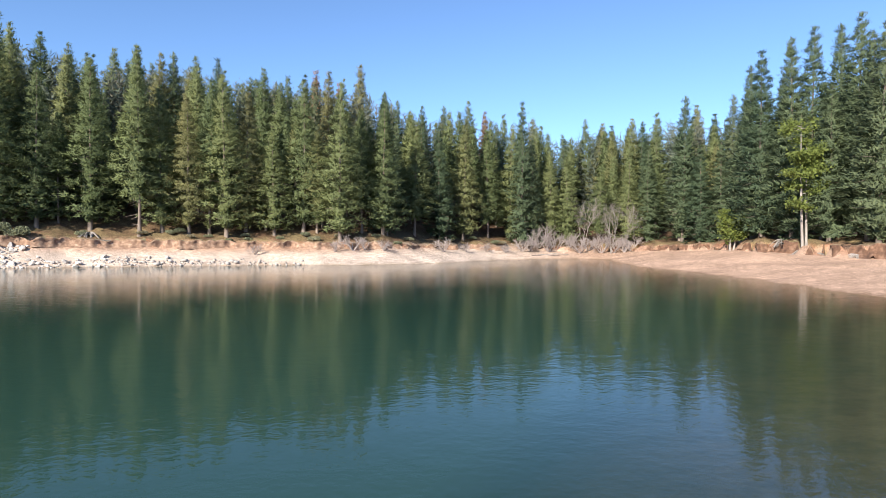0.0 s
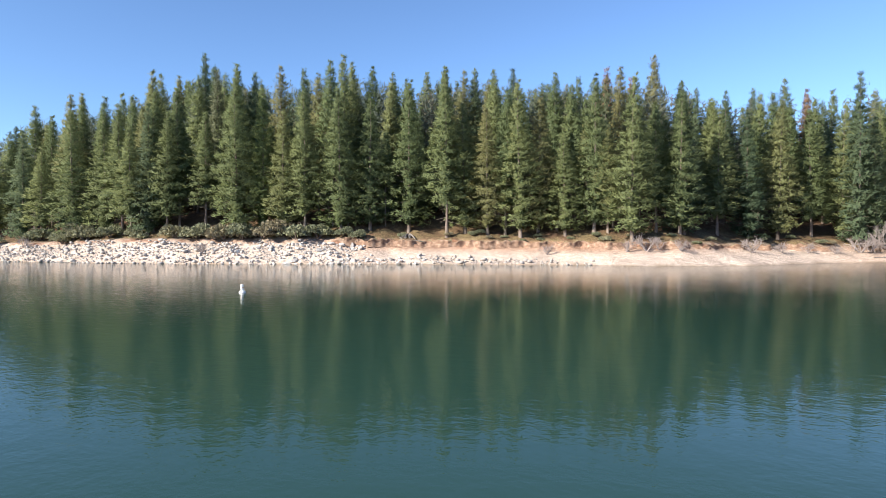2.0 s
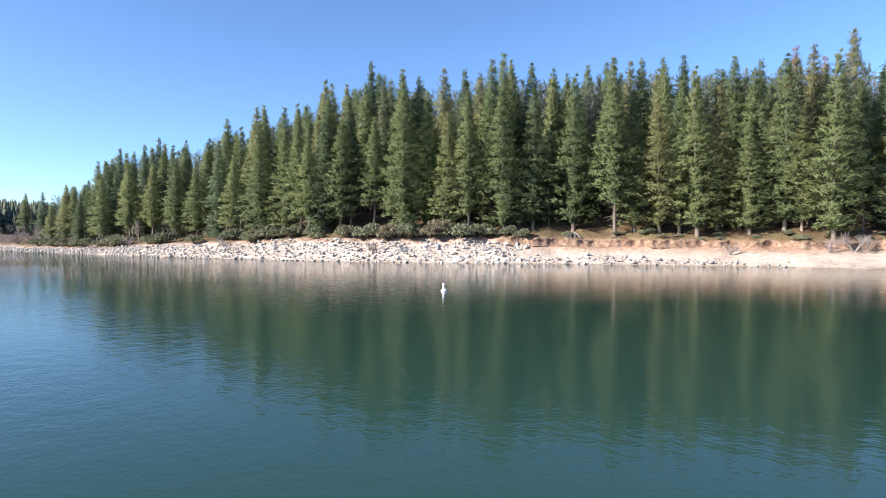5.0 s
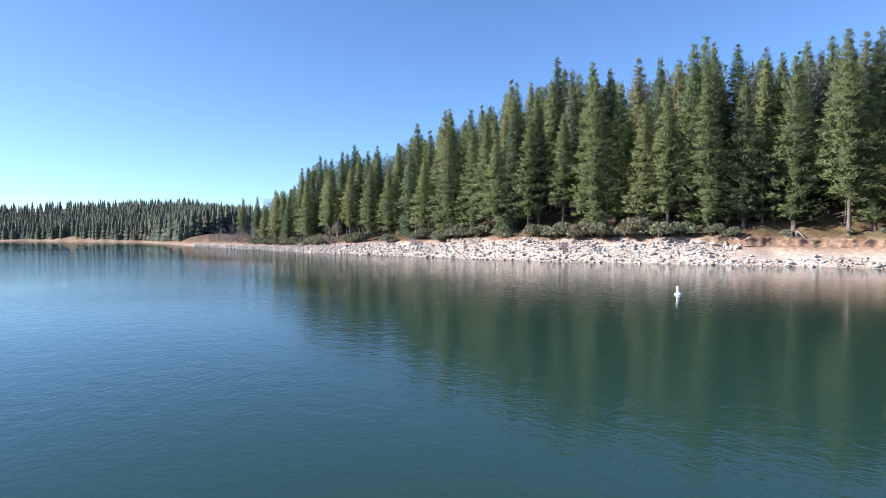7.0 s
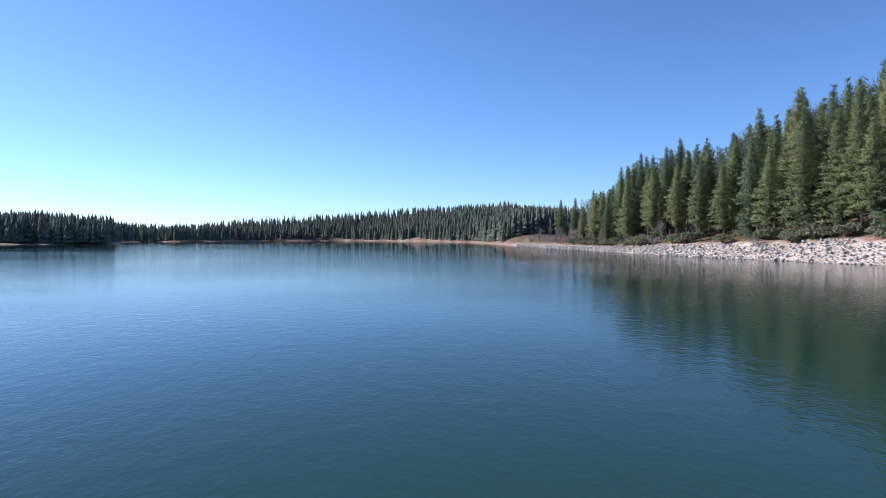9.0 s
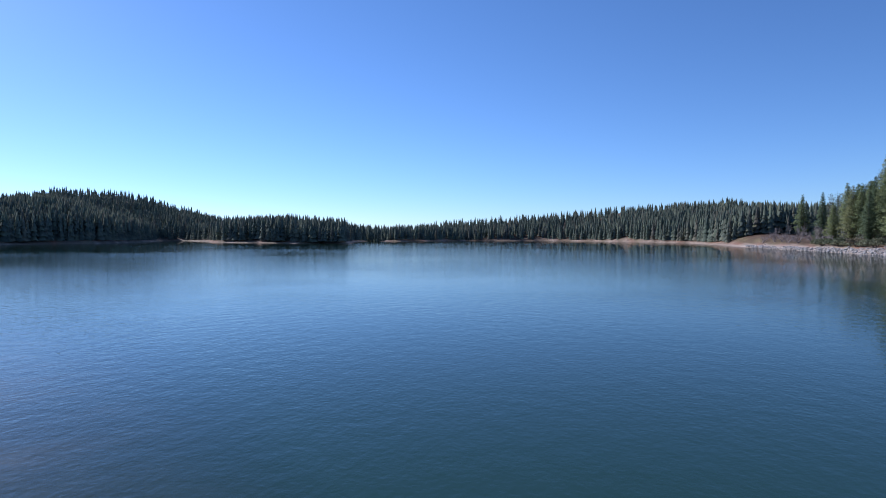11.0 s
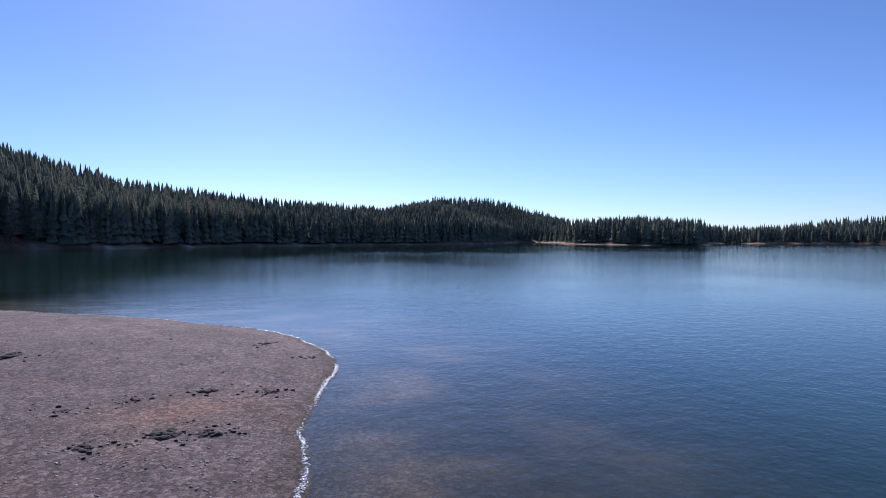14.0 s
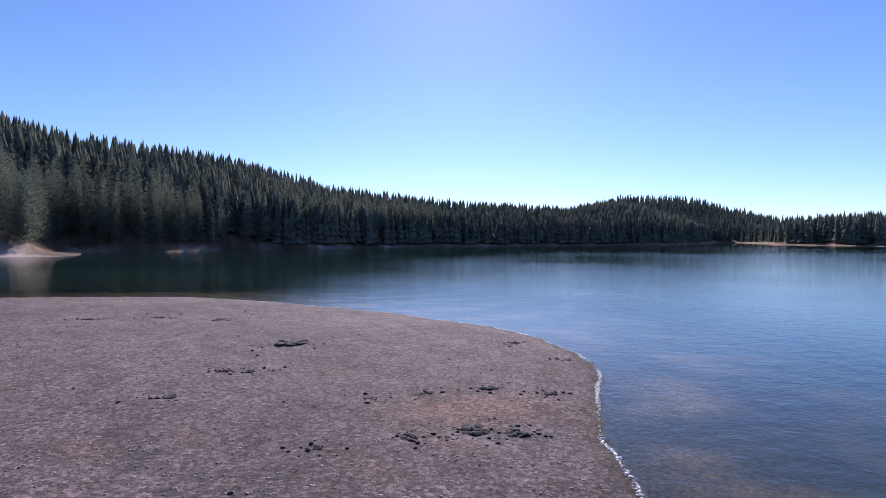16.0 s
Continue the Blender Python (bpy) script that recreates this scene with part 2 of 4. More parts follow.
PROFILE_FAR = np.array([
    (88, 8, 1.6, .5, 70, 220, .15),
    (95, 8, 1.6, .5, 54, 220, .15),
    (103, 8, 1.6, .5, 37, 220, .15),
    (110, 8, 1.6, .5, 5, 220, .15),
    (113, 6, 1.3, .5, 4, 220, .15),
    (116, 5, 1, .5, 17, 220, .15),
    (126, 3, 1, .5, 30, 220, .15),
    (129, 3, 1, .5, 62, 260, .15),
    (132, 3, 1, .5, 92, 260, .15),
    (136, 3, 1, .5, 100, 260, .15),
    (139, 3, 1, .5, 92, 260, .15),
    (142, 3, 1, .5, 62, 260, .15),
    (144, 3, .8, .5, 44, 250, .15),
    (148, 3, .8, .5, 34, 180, .15),
    (155, 3, .8, .5, 30, 130, .15),
    (165, 3, .8, .5, 40, 130, .15),
    (174, 3, .8, .5, 57, 120, .15),
    (182, 3, .8, .5, 60, 120, .15),
    (186, 9, .8, .4, 58, 110, .15),
    (192, 9, .8, .4, 66, 100, .15),
    (220, 9, 1.6, .5, 36, 100, .15),
    (300, 30, 2.0, 1.0, 10, 120, .09)])
PROFILE = np.vstack([PROFILE, PROFILE_FAR])


def wave_noise(x, y, size, seed):
    """Smooth pseudo-random field in -1..1, from a few sine waves."""
    r = np.random.RandomState(seed)
    out = np.zeros_like(x)
    for k in range(7):
        a, f, p = r.uniform(0, 6.283), r.uniform(.6, 2.2) / size, r.uniform(0, 6.283)
        out += np.sin((x * np.cos(a) + y * np.sin(a)) * f * 6.283 + p)
    return out / 3.2


def inland(x, y):
    """Distance inland from the waterline: negative over the lake."""
    best = np.full(x.shape, 1e9)
    inside = np.zeros(x.shape, bool)
    n = len(SHORE)
    for i in range(n):
        ax, ay = SHORE[i]
        bx, by = SHORE[(i + 1) % n]
        dx, dy = bx - ax, by - ay
        u = np.clip(((x - ax) * dx + (y - ay) * dy) / (dx * dx + dy * dy), 0, 1)
        best = np.minimum(best, (x - ax - u * dx) ** 2 + (y - ay - u * dy) ** 2)
        inside ^= ((ay > y) != (by > y)) & (x < dx * (y - ay) / (dy if dy else 1e-9) + ax)
    d = np.sqrt(best)
    return np.where(inside, -d, d)


def azimuth(x, y):
    a = np.degrees(np.arctan2(-(x - HUB[0]), y - HUB[1]))
    return np.where(a < -60, a + 360, a)


def profile(x, y, column):
    return np.interp(azimuth(x, y), PROFILE[:, 0], PROFILE[:, column])


def spit(x, y):
    """1 on the low gravel spit beside the start of the bay, 0 elsewhere."""
    a = azimuth(x, y)
    r = np.hypot(x - HUB[0], y - HUB[1])
    side = np.clip((a - 112) / 36, 0, 1) * np.clip((300 - a) / 25, 0, 1) * np.clip((130 - r) / 20, 0, 1)
    return side


def shore_place(x, y):
    """How far inland a point lies, and the width of the beach there, both with their natural unevenness."""
    r = np.hypot(x - HUB[0], y - HUB[1])
    q = spit(x, y)
    near = np.clip((400 - r) / 200, 0, 1)
    s = inland(x, y) + near * ((.35 - .2 * q) * wave_noise(x, y, 9, 1) + (.15 - .09 * q) * wave_noise(x, y, 2.5, 2)) + q * .25
    w = profile(x, y, 1) * (1 + .12 * wave_noise(x, y, 14, 3) + .07 * wave_noise(x, y, 4, 7))
    return s, w


def ground_height(x, y):
    x, y = np.asarray(x, float), np.asarray(y, float)
    r = np.hypot(x - HUB[0], y - HUB[1])
    q = spit(x, y)
    s, w = shore_place(x, y)
    rise, step, hill, length, bed = (profile(x, y, k) for k in range(2, 7))
    u = np.clip(s / w, 0, 1)
    beach = rise * (1.35 * u - .35 * u * u)
    edge = np.clip((s - w) / np.maximum(.5 * step, .3), 0, 1)
    back = np.maximum(s - w, 0)
    land = beach + step * edge * edge * (3 - 2 * edge) + hill * (1 - np.exp(-back / length))
    land += np.clip(back / 10, 0, 1) * (.35 * wave_noise(x, y, 11, 4) + np.clip(r / 900, 0, 1) * 3 * wave_noise(x, y, 160, 5))
    low = .10 * np.clip(s, 0, 2) + 1.1 * (1 - np.exp(-np.maximum(s, 0) / 26)) + .03 * wave_noise(x, y, 3.1, 6) * np.clip(s / 3, 0, 1)
    land = land * (1 - q) + low * q
    water = -np.minimum(-s * (bed * (1 - q) + .065 * q), 6)
    return np.where(s > 0, land, water)


def mesh_from(name, verts, faces, material, smooth=False):
    """A mesh from numpy arrays; faces all have the same number of corners."""
    verts, faces = np.asarray(verts, np.float32), np.asarray(faces, np.int32)
    me = bpy.data.meshes.new(name)
    k = faces.shape[1]
    me.vertices.add(len(verts))
    me.vertices.foreach_set("co", verts.ravel())
    me.loops.add(faces.size)
    me.loops.foreach_set("vertex_index", faces.ravel())
    me.polygons.add(len(faces))
    me.polygons.foreach_set("loop_start", np.arange(0, faces.size, k, dtype=np.int32))
    me.update(calc_edges=True)
    me.materials.append(material)
    if smooth:
        me.polygons.foreach_set("use_smooth", np.ones(len(faces), bool))
    return me


# ---------------------------------------------------------------- ground sheet and lake
RINGS = np.concatenate([[.05], np.arange(1.5, 25, 1.5), np.arange(25, 80, .6), np.arange(80, 100, 2), np.arange(100, 203, 1.25), 205 * 1.06 ** np.arange(0, 54)])
TURNS = np.radians(np.arange(0, 360, .5))


def polar(rings, turns):
    r, a = np.meshgrid(rings, turns, indexing="ij")
    x, y = HUB[0] - r * np.sin(a), HUB[1] + r * np.cos(a)
    i, j = np.meshgrid(np.arange(len(rings) - 1), np.arange(len(turns)), indexing="ij")
    k, m = j, (j + 1) % len(turns)
    w = len(turns)
    return x.ravel(), y.ravel(), np.stack([i * w + k, (i + 1) * w + k, (i + 1) * w + m, i * w + m], -1).reshape(-1, 4)


def soil_colour(x, y, z):
    """The earth's own colour from place to place: sand, gravel, red bank, forest litter, dry grass."""
    s, w = shore_place(x, y)
    a, q = azimuth(x, y), spit(x, y)
    r = np.hypot(x - HUB[0], y - HUB[1])
    patch = wave_noise(x, y, 7, 11) * .5 + wave_noise(x, y, 2.2, 12) * .5
    pale, tan, red = np.array([.62, .53, .46]), np.array([.50, .355, .27]), np.array([.27, .115, .058])
    litter, grass, gravel = np.array([.135, .085, .055]), np.array([.24, .20, .105]), np.array([.205, .165, .158])
    t = np.clip((-a - 6) / 10, 0, 1)[:, None]
    beach = pale * (1 - t) + tan * t
    # the sand reddens towards the foot of the cut bank
    foot = (np.clip((s / w - .45) / .4, 0, 1) * np.clip((a + 4) / 14, 0, 1) * np.clip((36 - a) / 6, 0, 1))[:, None]
    beach = beach * (1 - .75 * foot) + np.array([.43, .25, .155]) * .75 * foot
    cove = (np.clip((a - 150) / 10, 0, 1) * np.clip((205 - a) / 5, 0, 1) * np.clip(1.0 - 1.5 * np.maximum(wave_noise(x, y, 38, 16), 0), 0, 1))[:, None]
    beach = beach * (1 - cove) + np.array([.15, .11, .08]) * cove
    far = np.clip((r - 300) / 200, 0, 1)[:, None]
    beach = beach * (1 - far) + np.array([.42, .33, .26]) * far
    cut = (np.clip((s - w + .4) / .5, 0, 1) * np.clip((1.5 - (s - w)) / .7, 0, 1) * np.clip(.75 + .6 * wave_noise(x, y, 5, 14), .15, 1))[:, None]
    g = np.clip(.5 + patch, 0, 1)[:, None] * np.clip((16 - (s - w)) / 10, 0, 1)[:, None]
    floor = litter * (1 - .75 * g) + grass * .75 * g
    inland_mix = np.clip((s - w - .8) / 1.5, 0, 1)[:, None]
    c = beach * (1 - inland_mix) + floor * inland_mix
    c = c * (1 - .85 * cut) + red * .85 * cut
    rust = (.7 * np.exp(-((x + 15.5) / 2.2) ** 2 - ((y + 35.8) / 1.2) ** 2) + .3 * np.clip(wave_noise(x, y, 4, 13) - .6, 0, .6))[:, None]
    bar = gravel * (1 - rust) + np.array([.30, .17, .115]) * rust
    c = c * (1 - q[:, None]) + bar * q[:, None]
    wet = (z < .06)[:, None]
    c = np.where(wet, c * np.array([.62, .60, .54]), c)
    silt = (np.clip((-z) / .15, 0, 1) * q * np.clip(.15 + 1.2 * wave_noise(x, y, 6, 15), 0, 1))[:, None]
    return c * (1 - silt) + np.array([.50, .33, .22]) * silt


gx, gy, gf = polar(RINGS, TURNS)
gz = ground_height(gx, gy)
ground_mesh = mesh_from("ground", np.stack([gx, gy, gz], 1), gf, ground_mat, smooth=True)
attr = ground_mesh.attributes.new("soil", 'FLOAT_COLOR', 'POINT')
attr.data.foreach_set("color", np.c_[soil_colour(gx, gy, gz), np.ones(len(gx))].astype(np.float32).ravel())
ground = tagged(new("ground", ground_mesh), "sandy lake shore rising to brown forest floor", "ground", kind="structure")

wx, wy, wf = polar(RINGS[::2], TURNS[::2])
wz = ground_height(wx, wy)
wf = wf[(wz[wf] < .3).any(axis=1)]
water_mesh = mesh_from("water", np.stack([wx, wy, np.zeros_like(wx)], 1), wf, water_mat)
attr = water_mesh.attributes.new("depth", 'FLOAT', 'POINT')
attr.data.foreach_set("value", (np.maximum(-wz, 0) + 3 * np.clip((np.hypot(wx - HUB[0], wy - HUB[1]) - 140) / 40, 0, 1)).astype(np.float32))
water = tagged(new("water", water_mesh), "calm green-blue lake water with light ripples", "lake", kind="structure")

# ---------------------------------------------------------------- trees: x, y, height
RIDGE_NORTH = [
    (-98.2, 133.2, 37.6), (-94.9, 138.7, 37.4), (-86.6, 135.1, 36.1), (-85.4, 140.6, 34.3), (-84.1, 148.9, 36.7), (-78.8, 151.2, 37),
    (-68.9, 141.1, 36.3), (-66.2, 144, 37.1), (-60.6, 143.8, 37.1), (-59, 152, 37.7), (-46.6, 149.4, 36.2), (-42.6, 158.4, 34.8),
    (-35.8, 163.1, 37), (-31.7, 156.8, 36.3), (-31.1, 169.7, 34.1), (-25.6, 176.2, 42.6), (-17.4, 170.1, 35.9), (-15.7, 188.8, 35.8),
    (-8.5, 188.3, 35.6), (-1.4, 198, 36.9), (6.6, 201.4, 40.4), (13.8, 215.1, 38.2), (19.7, 212.6, 38.5), (22.9, 182.1, 43.2),]
RIDGE_NORTH_B = [
    (34.7, 217.8, 34.8), (52.2, 222, 38.6), (55, 212.5, 37.2), (63.8, 208.5, 38.1), (73.1, 208.6, 39.8), (70.2, 177.6, 42.6),
    (89.3, 213, 42.8), (88.3, 185.6, 42.7), (69.7, 132.3, 41.2), (71.8, 124.2, 42), (75.4, 123.8, 42.5), (77.8, 118.2, 41.6),
    (76.3, 111.3, 41.2), (43.2, 218.8, 32.7), (58.9, 212, 37.3), (67.4, 207.3, 38.1), (88.9, 198.5, 38.8), (71.3, 141.6, 41.3),]
RIDGE_MIDDLE = [
    (-176.8, 107.3, 36.5), (-166.4, 112.5, 34.6), (-144.9, 105.7, 38.7), (-146.6, 110.9, 37.7), (-151.4, 120.3, 37.7), (-134.5, 114.9, 42.4),
    (-115.5, 108.3, 37.6), (-113.1, 111.6, 35.8), (-103.7, 111.6, 36.4), (-106.1, 121.6, 36.1), (-92.9, 116.3, 38.4), (-96.7, 126.7, 39.7),
    (-171, 110, 31.7),]
RIDGE_WEST = [
    (-285.8, 94.8, 34.1), (-269.8, 98.9, 37.2), (-232, 92.1, 33.9), (-229.2, 96.9, 35.7), (-225.9, 104.8, 33), (-210.8, 105.6, 32.4),
    (-172.8, 91.4, 34), (-168.6, 93.6, 30.5), (-157.4, 92.5, 35.5), (-155.9, 100.7, 33.6), (-201.7, 88.4, 30.4), (-289.8, 92.6, 26.4),
    (-325.3, 95.1, 27.6), (-334.3, 87.7, 23.4), (-389.9, 94.9, 23.4),]
BANK_MIDDLE = [
    (-72.3, 119.7, 35.1), (-102.3, 104, 32.5), (-134.2, 90.5, 30.7), (-126.8, 93.2, 27.5), (-122.6, 97.1, 32.7), (-116.6, 99.6, 26.7),
    (-104.9, 98.5, 35.4), (-84, 109.4, 32), (-62.7, 120.5, 38), (-60.2, 125.1, 30.5), (-47.8, 128.2, 35.5), (-51.9, 129.3, 33.2),
    (-45.5, 133.8, 31.9), (-38.9, 133.3, 23.2), (-33.3, 137.3, 35.7), (-30.1, 137.1, 23.4), (-24.2, 133.6, 35.8), (-80.1, 115.3, 30.9),
    (-91.5, 105.8, 31.9), (-96.7, 104.5, 27.4), (-55.1, 126.3, 29), (-20.3, 141.4, 28.9), (-15.4, 143, 30.5),]
BANK_NORTH = [
    (-14.8, 144.7, 31.4), (-8.6, 157.3, 30), (-1.9, 163.5, 30.7), (4.6, 173.9, 34.5), (12.7, 184.1, 33.1), (20.4, 190.4, 35.8),
    (27.4, 188.5, 32.6), (33.1, 190.1, 29.2), (38.5, 190.1, 27.8), (48.9, 191.9, 23.8), (55.9, 185.2, 25.5), (62.4, 185.3, 29.6),
    (70, 179.3, 33.4), (72.5, 170.7, 27.9), (77.7, 169.5, 28.5), (78.5, 155.8, 35.4), (70.6, 132.9, 31.8), (74.5, 133, 35.3),
    (71, 119.5, 25.9), (72.1, 114.8, 23.8), (71.5, 111.6, 29.2), (75.2, 106.7, 36.8), (73.9, 102.1, 37.9),]
BANK_WEST = [
    (-240.3, 81, 25), (-262.7, 80.5, 19.7), (-217.1, 81, 26.8), (-204.2, 83.1, 25.2), (-194.1, 85.8, 25.8), (-180.9, 86.3, 22.3),
    (-164, 83.8, 27.2), (-158.4, 85.3, 23.1), (-147, 86.4, 30.5), (-139.7, 89.8, 28.3), (-129.4, 89.3, 25.3), (-126.8, 91.7, 30.4),
    (-122.9, 93.9, 27.7),]


def part(name, me, parent, label=""):
    ob = new(name, me)
    ob.parent = parent
    return tagged(ob, label)


def top(name, label, category, group="", kind=""):
    return tagged(new(name), label, category, group, kind)


# ---------------------------------------------------------------- conifers
def conifer_crown(rng, height, radius, clear, whorls, per, tufts, blades, blade, ragged=.28):
    """Needle sprays on whorled branches of a pointed crown, as loose triangles: vertices, faces and soft normals."""
    n = whorls * per
    u0 = (np.arange(n) + .5) / n
    f = .38 * u0 + .62 * (1 - np.sqrt(1 - u0)) + rng.normal(0, .25 / whorls, n)
    f = np.clip(f + (.75 - .4 * f) * (np.round(f * whorls) / whorls - f), 0, .97)
    turn = np.arange(n) * 2.39996 + rng.normal(0, .25, n)
    shift = rng.uniform(0, 6.283, 2)
    lumps = 1 + .12 * np.sin(turn * 2 + 9 * f + shift[0]) + .10 * np.sin(turn * 3 - 15 * f + shift[1])
    reach = radius * (1 - f) ** 1.05 * (.85 + .38 * np.clip(f / .22, 0, 1)) * lumps * rng.uniform(1 - ragged, 1 + ragged * .55, n)
    gone = rng.uniform(0, 1, n) < .08 + .68 * np.clip((.5 - f) / .5, 0, 1)
    reach = np.where(gone, reach * .22, reach) + .006 * height
    rise = -.20 + .30 * f + .95 * f ** 4 + rng.uniform(-.12, .12, n)
    u = np.sqrt(rng.uniform(.10, 1.08, (n, tufts)))
    d = reach[:, None] * u
    fan = rng.uniform(-1, 1, (n, tufts)) * .42 * (1.25 - .6 * u)
    way_out = turn[:, None] + fan
    jit = .008 * height * (1 - .6 * f)[:, None]
    px = np.cos(way_out) * d
    py = np.sin(way_out) * d
    pz = (clear + (1 - clear) * f)[:, None] * height + rise[:, None] * d + .14 * d * u * (u - 1) + rng.normal(0, 1, d.shape) * jit
    c = np.repeat(np.stack([px, py, np.where(pz > height * .97, height * (.97 + .03 * np.tanh((pz / height - .97) / .03)), pz)], -1).reshape(-1, 3), blades, 0)
    c += rng.normal(0, .30, c.shape) * blade * np.array([1, 1, .7])
    flat_out = np.repeat(np.stack([np.cos(way_out), np.sin(way_out), np.zeros(d.shape)], -1).reshape(-1, 3), blades, 0)
    lift = np.repeat(np.repeat(rise, tufts), blades)[:, None]
    way = flat_out * .8 + np.array([0, 0, 1.0]) * (.30 + lift * .8) + rng.normal(0, .55, c.shape)
    way /= np.linalg.norm(way, axis=1, keepdims=True) + 1e-6
    soft = flat_out + np.array([0, 0, .42])
    face = soft + rng.normal(0, .5, c.shape)
    face -= way * (face * way).sum(1, keepdims=True)
    face /= np.linalg.norm(face, axis=1, keepdims=True) + 1e-6
    side = np.cross(way, face)
    size = blade * rng.uniform(.65, 1.3, (len(c), 1)) * np.repeat(np.repeat(.5 + .5 * (1 - f), tufts), blades)[:, None]
    v = np.stack([c - way * size * .45 + side * size * .15, c - way * size * .45 - side * size * .15, c + way * size * .85], 1)
    turned = (np.cross(v[:, 1] - v[:, 0], v[:, 2] - v[:, 0]) * soft).sum(1) < 0
    v[turned] = v[turned][:, [1, 0, 2]]
    normal = soft + .7 * face
    normal /= np.linalg.norm(normal, axis=1, keepdims=True)
    v = v.reshape(-1, 3)
    return v, np.arange(len(v)).reshape(-1, 3), np.repeat(normal, 3, 0)


def tube(points, radii, sides=6):
    """A tapered tube along points."""
    p, rad = np.asarray(points, float), np.asarray(radii, float)
    t = np.gradient(p, axis=0)
    t /= np.linalg.norm(t, axis=1, keepdims=True) + 1e-9
    ref = np.where(np.abs(t[:, 2:3]) > .9, [[1.0, 0, 0]], [[0, 0, 1.0]])
    a = np.cross(t, ref)
    a /= np.linalg.norm(a, axis=1, keepdims=True) + 1e-9
    b = np.cross(t, a)
    ang = np.arange(sides) * 6.2832 / sides
    v = p[:, None] + rad[:, None, None] * (np.cos(ang)[None, :, None] * a[:, None] + np.sin(ang)[None, :, None] * b[:, None])
    i, j = np.meshgrid(np.arange(len(p) - 1), np.arange(sides), indexing="ij")
    k = (j + 1) % sides
    return v.reshape(-1, 3), np.stack([i * sides + j, i * sides + k, (i + 1) * sides + k, (i + 1) * sides + j], -1).reshape(-1, 4)


def joined(pieces):
    vs, fs, at = [], [], 0
    for v, f in pieces:
        vs.append(v)
        fs.append(f + at)
        at += len(v)
    return np.vstack(vs), np.vstack(fs)


def trunk_pieces(rng, height, clear, girth):
    z = np.linspace(-.6, height * .97, 9)
    bend = np.cumsum(rng.normal(0, .05, (9, 2)), 0)
    bend[0] = 0
    rad = .74 * girth * (1 - .93 * np.clip(z / height, 0, 1)) * (1 + .5 * np.exp(-np.clip(z, 0, 9) / .6))
    out = [tube(np.c_[bend, z], rad, 8)]
    for k in range(46):   # dead brown branches under and inside the lower crown
        a, h, ln = rng.uniform(0, 6.28), rng.uniform(.06, clear + .35) * height, rng.uniform(.9, 3.0)
        d = np.array([np.cos(a), np.sin(a), rng.uniform(-.35, .12)])
        out.append(tube([np.array([0, 0, h]), np.array([0, 0, h]) + d * ln], [.05, .014], 3))
    return joined(out)


TREE_H = 30.0
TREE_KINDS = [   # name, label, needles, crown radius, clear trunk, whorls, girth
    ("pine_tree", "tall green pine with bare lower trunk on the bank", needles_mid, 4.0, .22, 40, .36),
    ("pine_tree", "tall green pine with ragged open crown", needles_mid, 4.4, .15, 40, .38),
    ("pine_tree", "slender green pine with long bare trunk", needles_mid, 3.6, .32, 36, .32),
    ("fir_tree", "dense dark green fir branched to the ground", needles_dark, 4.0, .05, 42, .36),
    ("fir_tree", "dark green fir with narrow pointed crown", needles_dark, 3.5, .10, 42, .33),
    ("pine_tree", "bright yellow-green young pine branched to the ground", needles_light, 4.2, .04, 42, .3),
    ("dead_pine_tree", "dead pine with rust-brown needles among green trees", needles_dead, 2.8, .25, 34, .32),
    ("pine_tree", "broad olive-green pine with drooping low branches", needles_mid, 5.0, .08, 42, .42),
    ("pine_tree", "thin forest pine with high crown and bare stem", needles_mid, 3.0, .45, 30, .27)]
MODELS = []
for k, (name, label, mat, radius, clear, whorls, girth) in enumerate(TREE_KINDS):
    rng = np.random.RandomState(40 + k)
    tv, tf = trunk_pieces(rng, TREE_H, clear, girth)
    bole = mesh_from("trunk", tv, tf, bark_pine, True)
    crowns = []
    for grain in ((.85, 9, 11, 4, .62), (.85, 8, 9, 3, .78), (.8, 7, 6, 3, 1.05)):   # front row, ridge, between
        v, f, normals = conifer_crown(rng, TREE_H, radius, clear, int(whorls * grain[0]), *grain[1:])
        crown = mesh_from("crown", v, f, mat, True)
        crown.normals_split_custom_set_from_vertices(normals)
        crowns.append(crown)
    MODELS.append((name, label, crowns, bole))
made = {}
tree_rng = np.random.RandomState(7)


def plant(kind, x, y, height, wide=1.0, row=2):
    z = float(ground_height(np.array([x]), np.array([y]))[0])
    m = pose(x, y, z - .1, tree_rng.uniform(-1.2, 1.2), tree_rng.uniform(-1.2, 1.2), tree_rng.uniform(0, 360)) @ Matrix.Diagonal(
        (wide * (.45 * height / TREE_H + .55), wide * (.45 * height / TREE_H + .55), 1.03 * height / TREE_H, 1))
    if (kind, row) not in made:
        name, label, crown, trunk = MODELS[kind]
        ob = top(name, label, "tree", "conifers along the shore")
        part("trunk", trunk, ob)
        part("crown", crown[row], ob)
        ob.matrix_basis = m
        made[kind, row] = ob
        return ob
    src = made[kind, row]
    keep = src.matrix_basis.copy()
    src.matrix_basis = Matrix.Identity(4)
    ob = copy_thing(src, m)
    src.matrix_basis = keep
    return ob


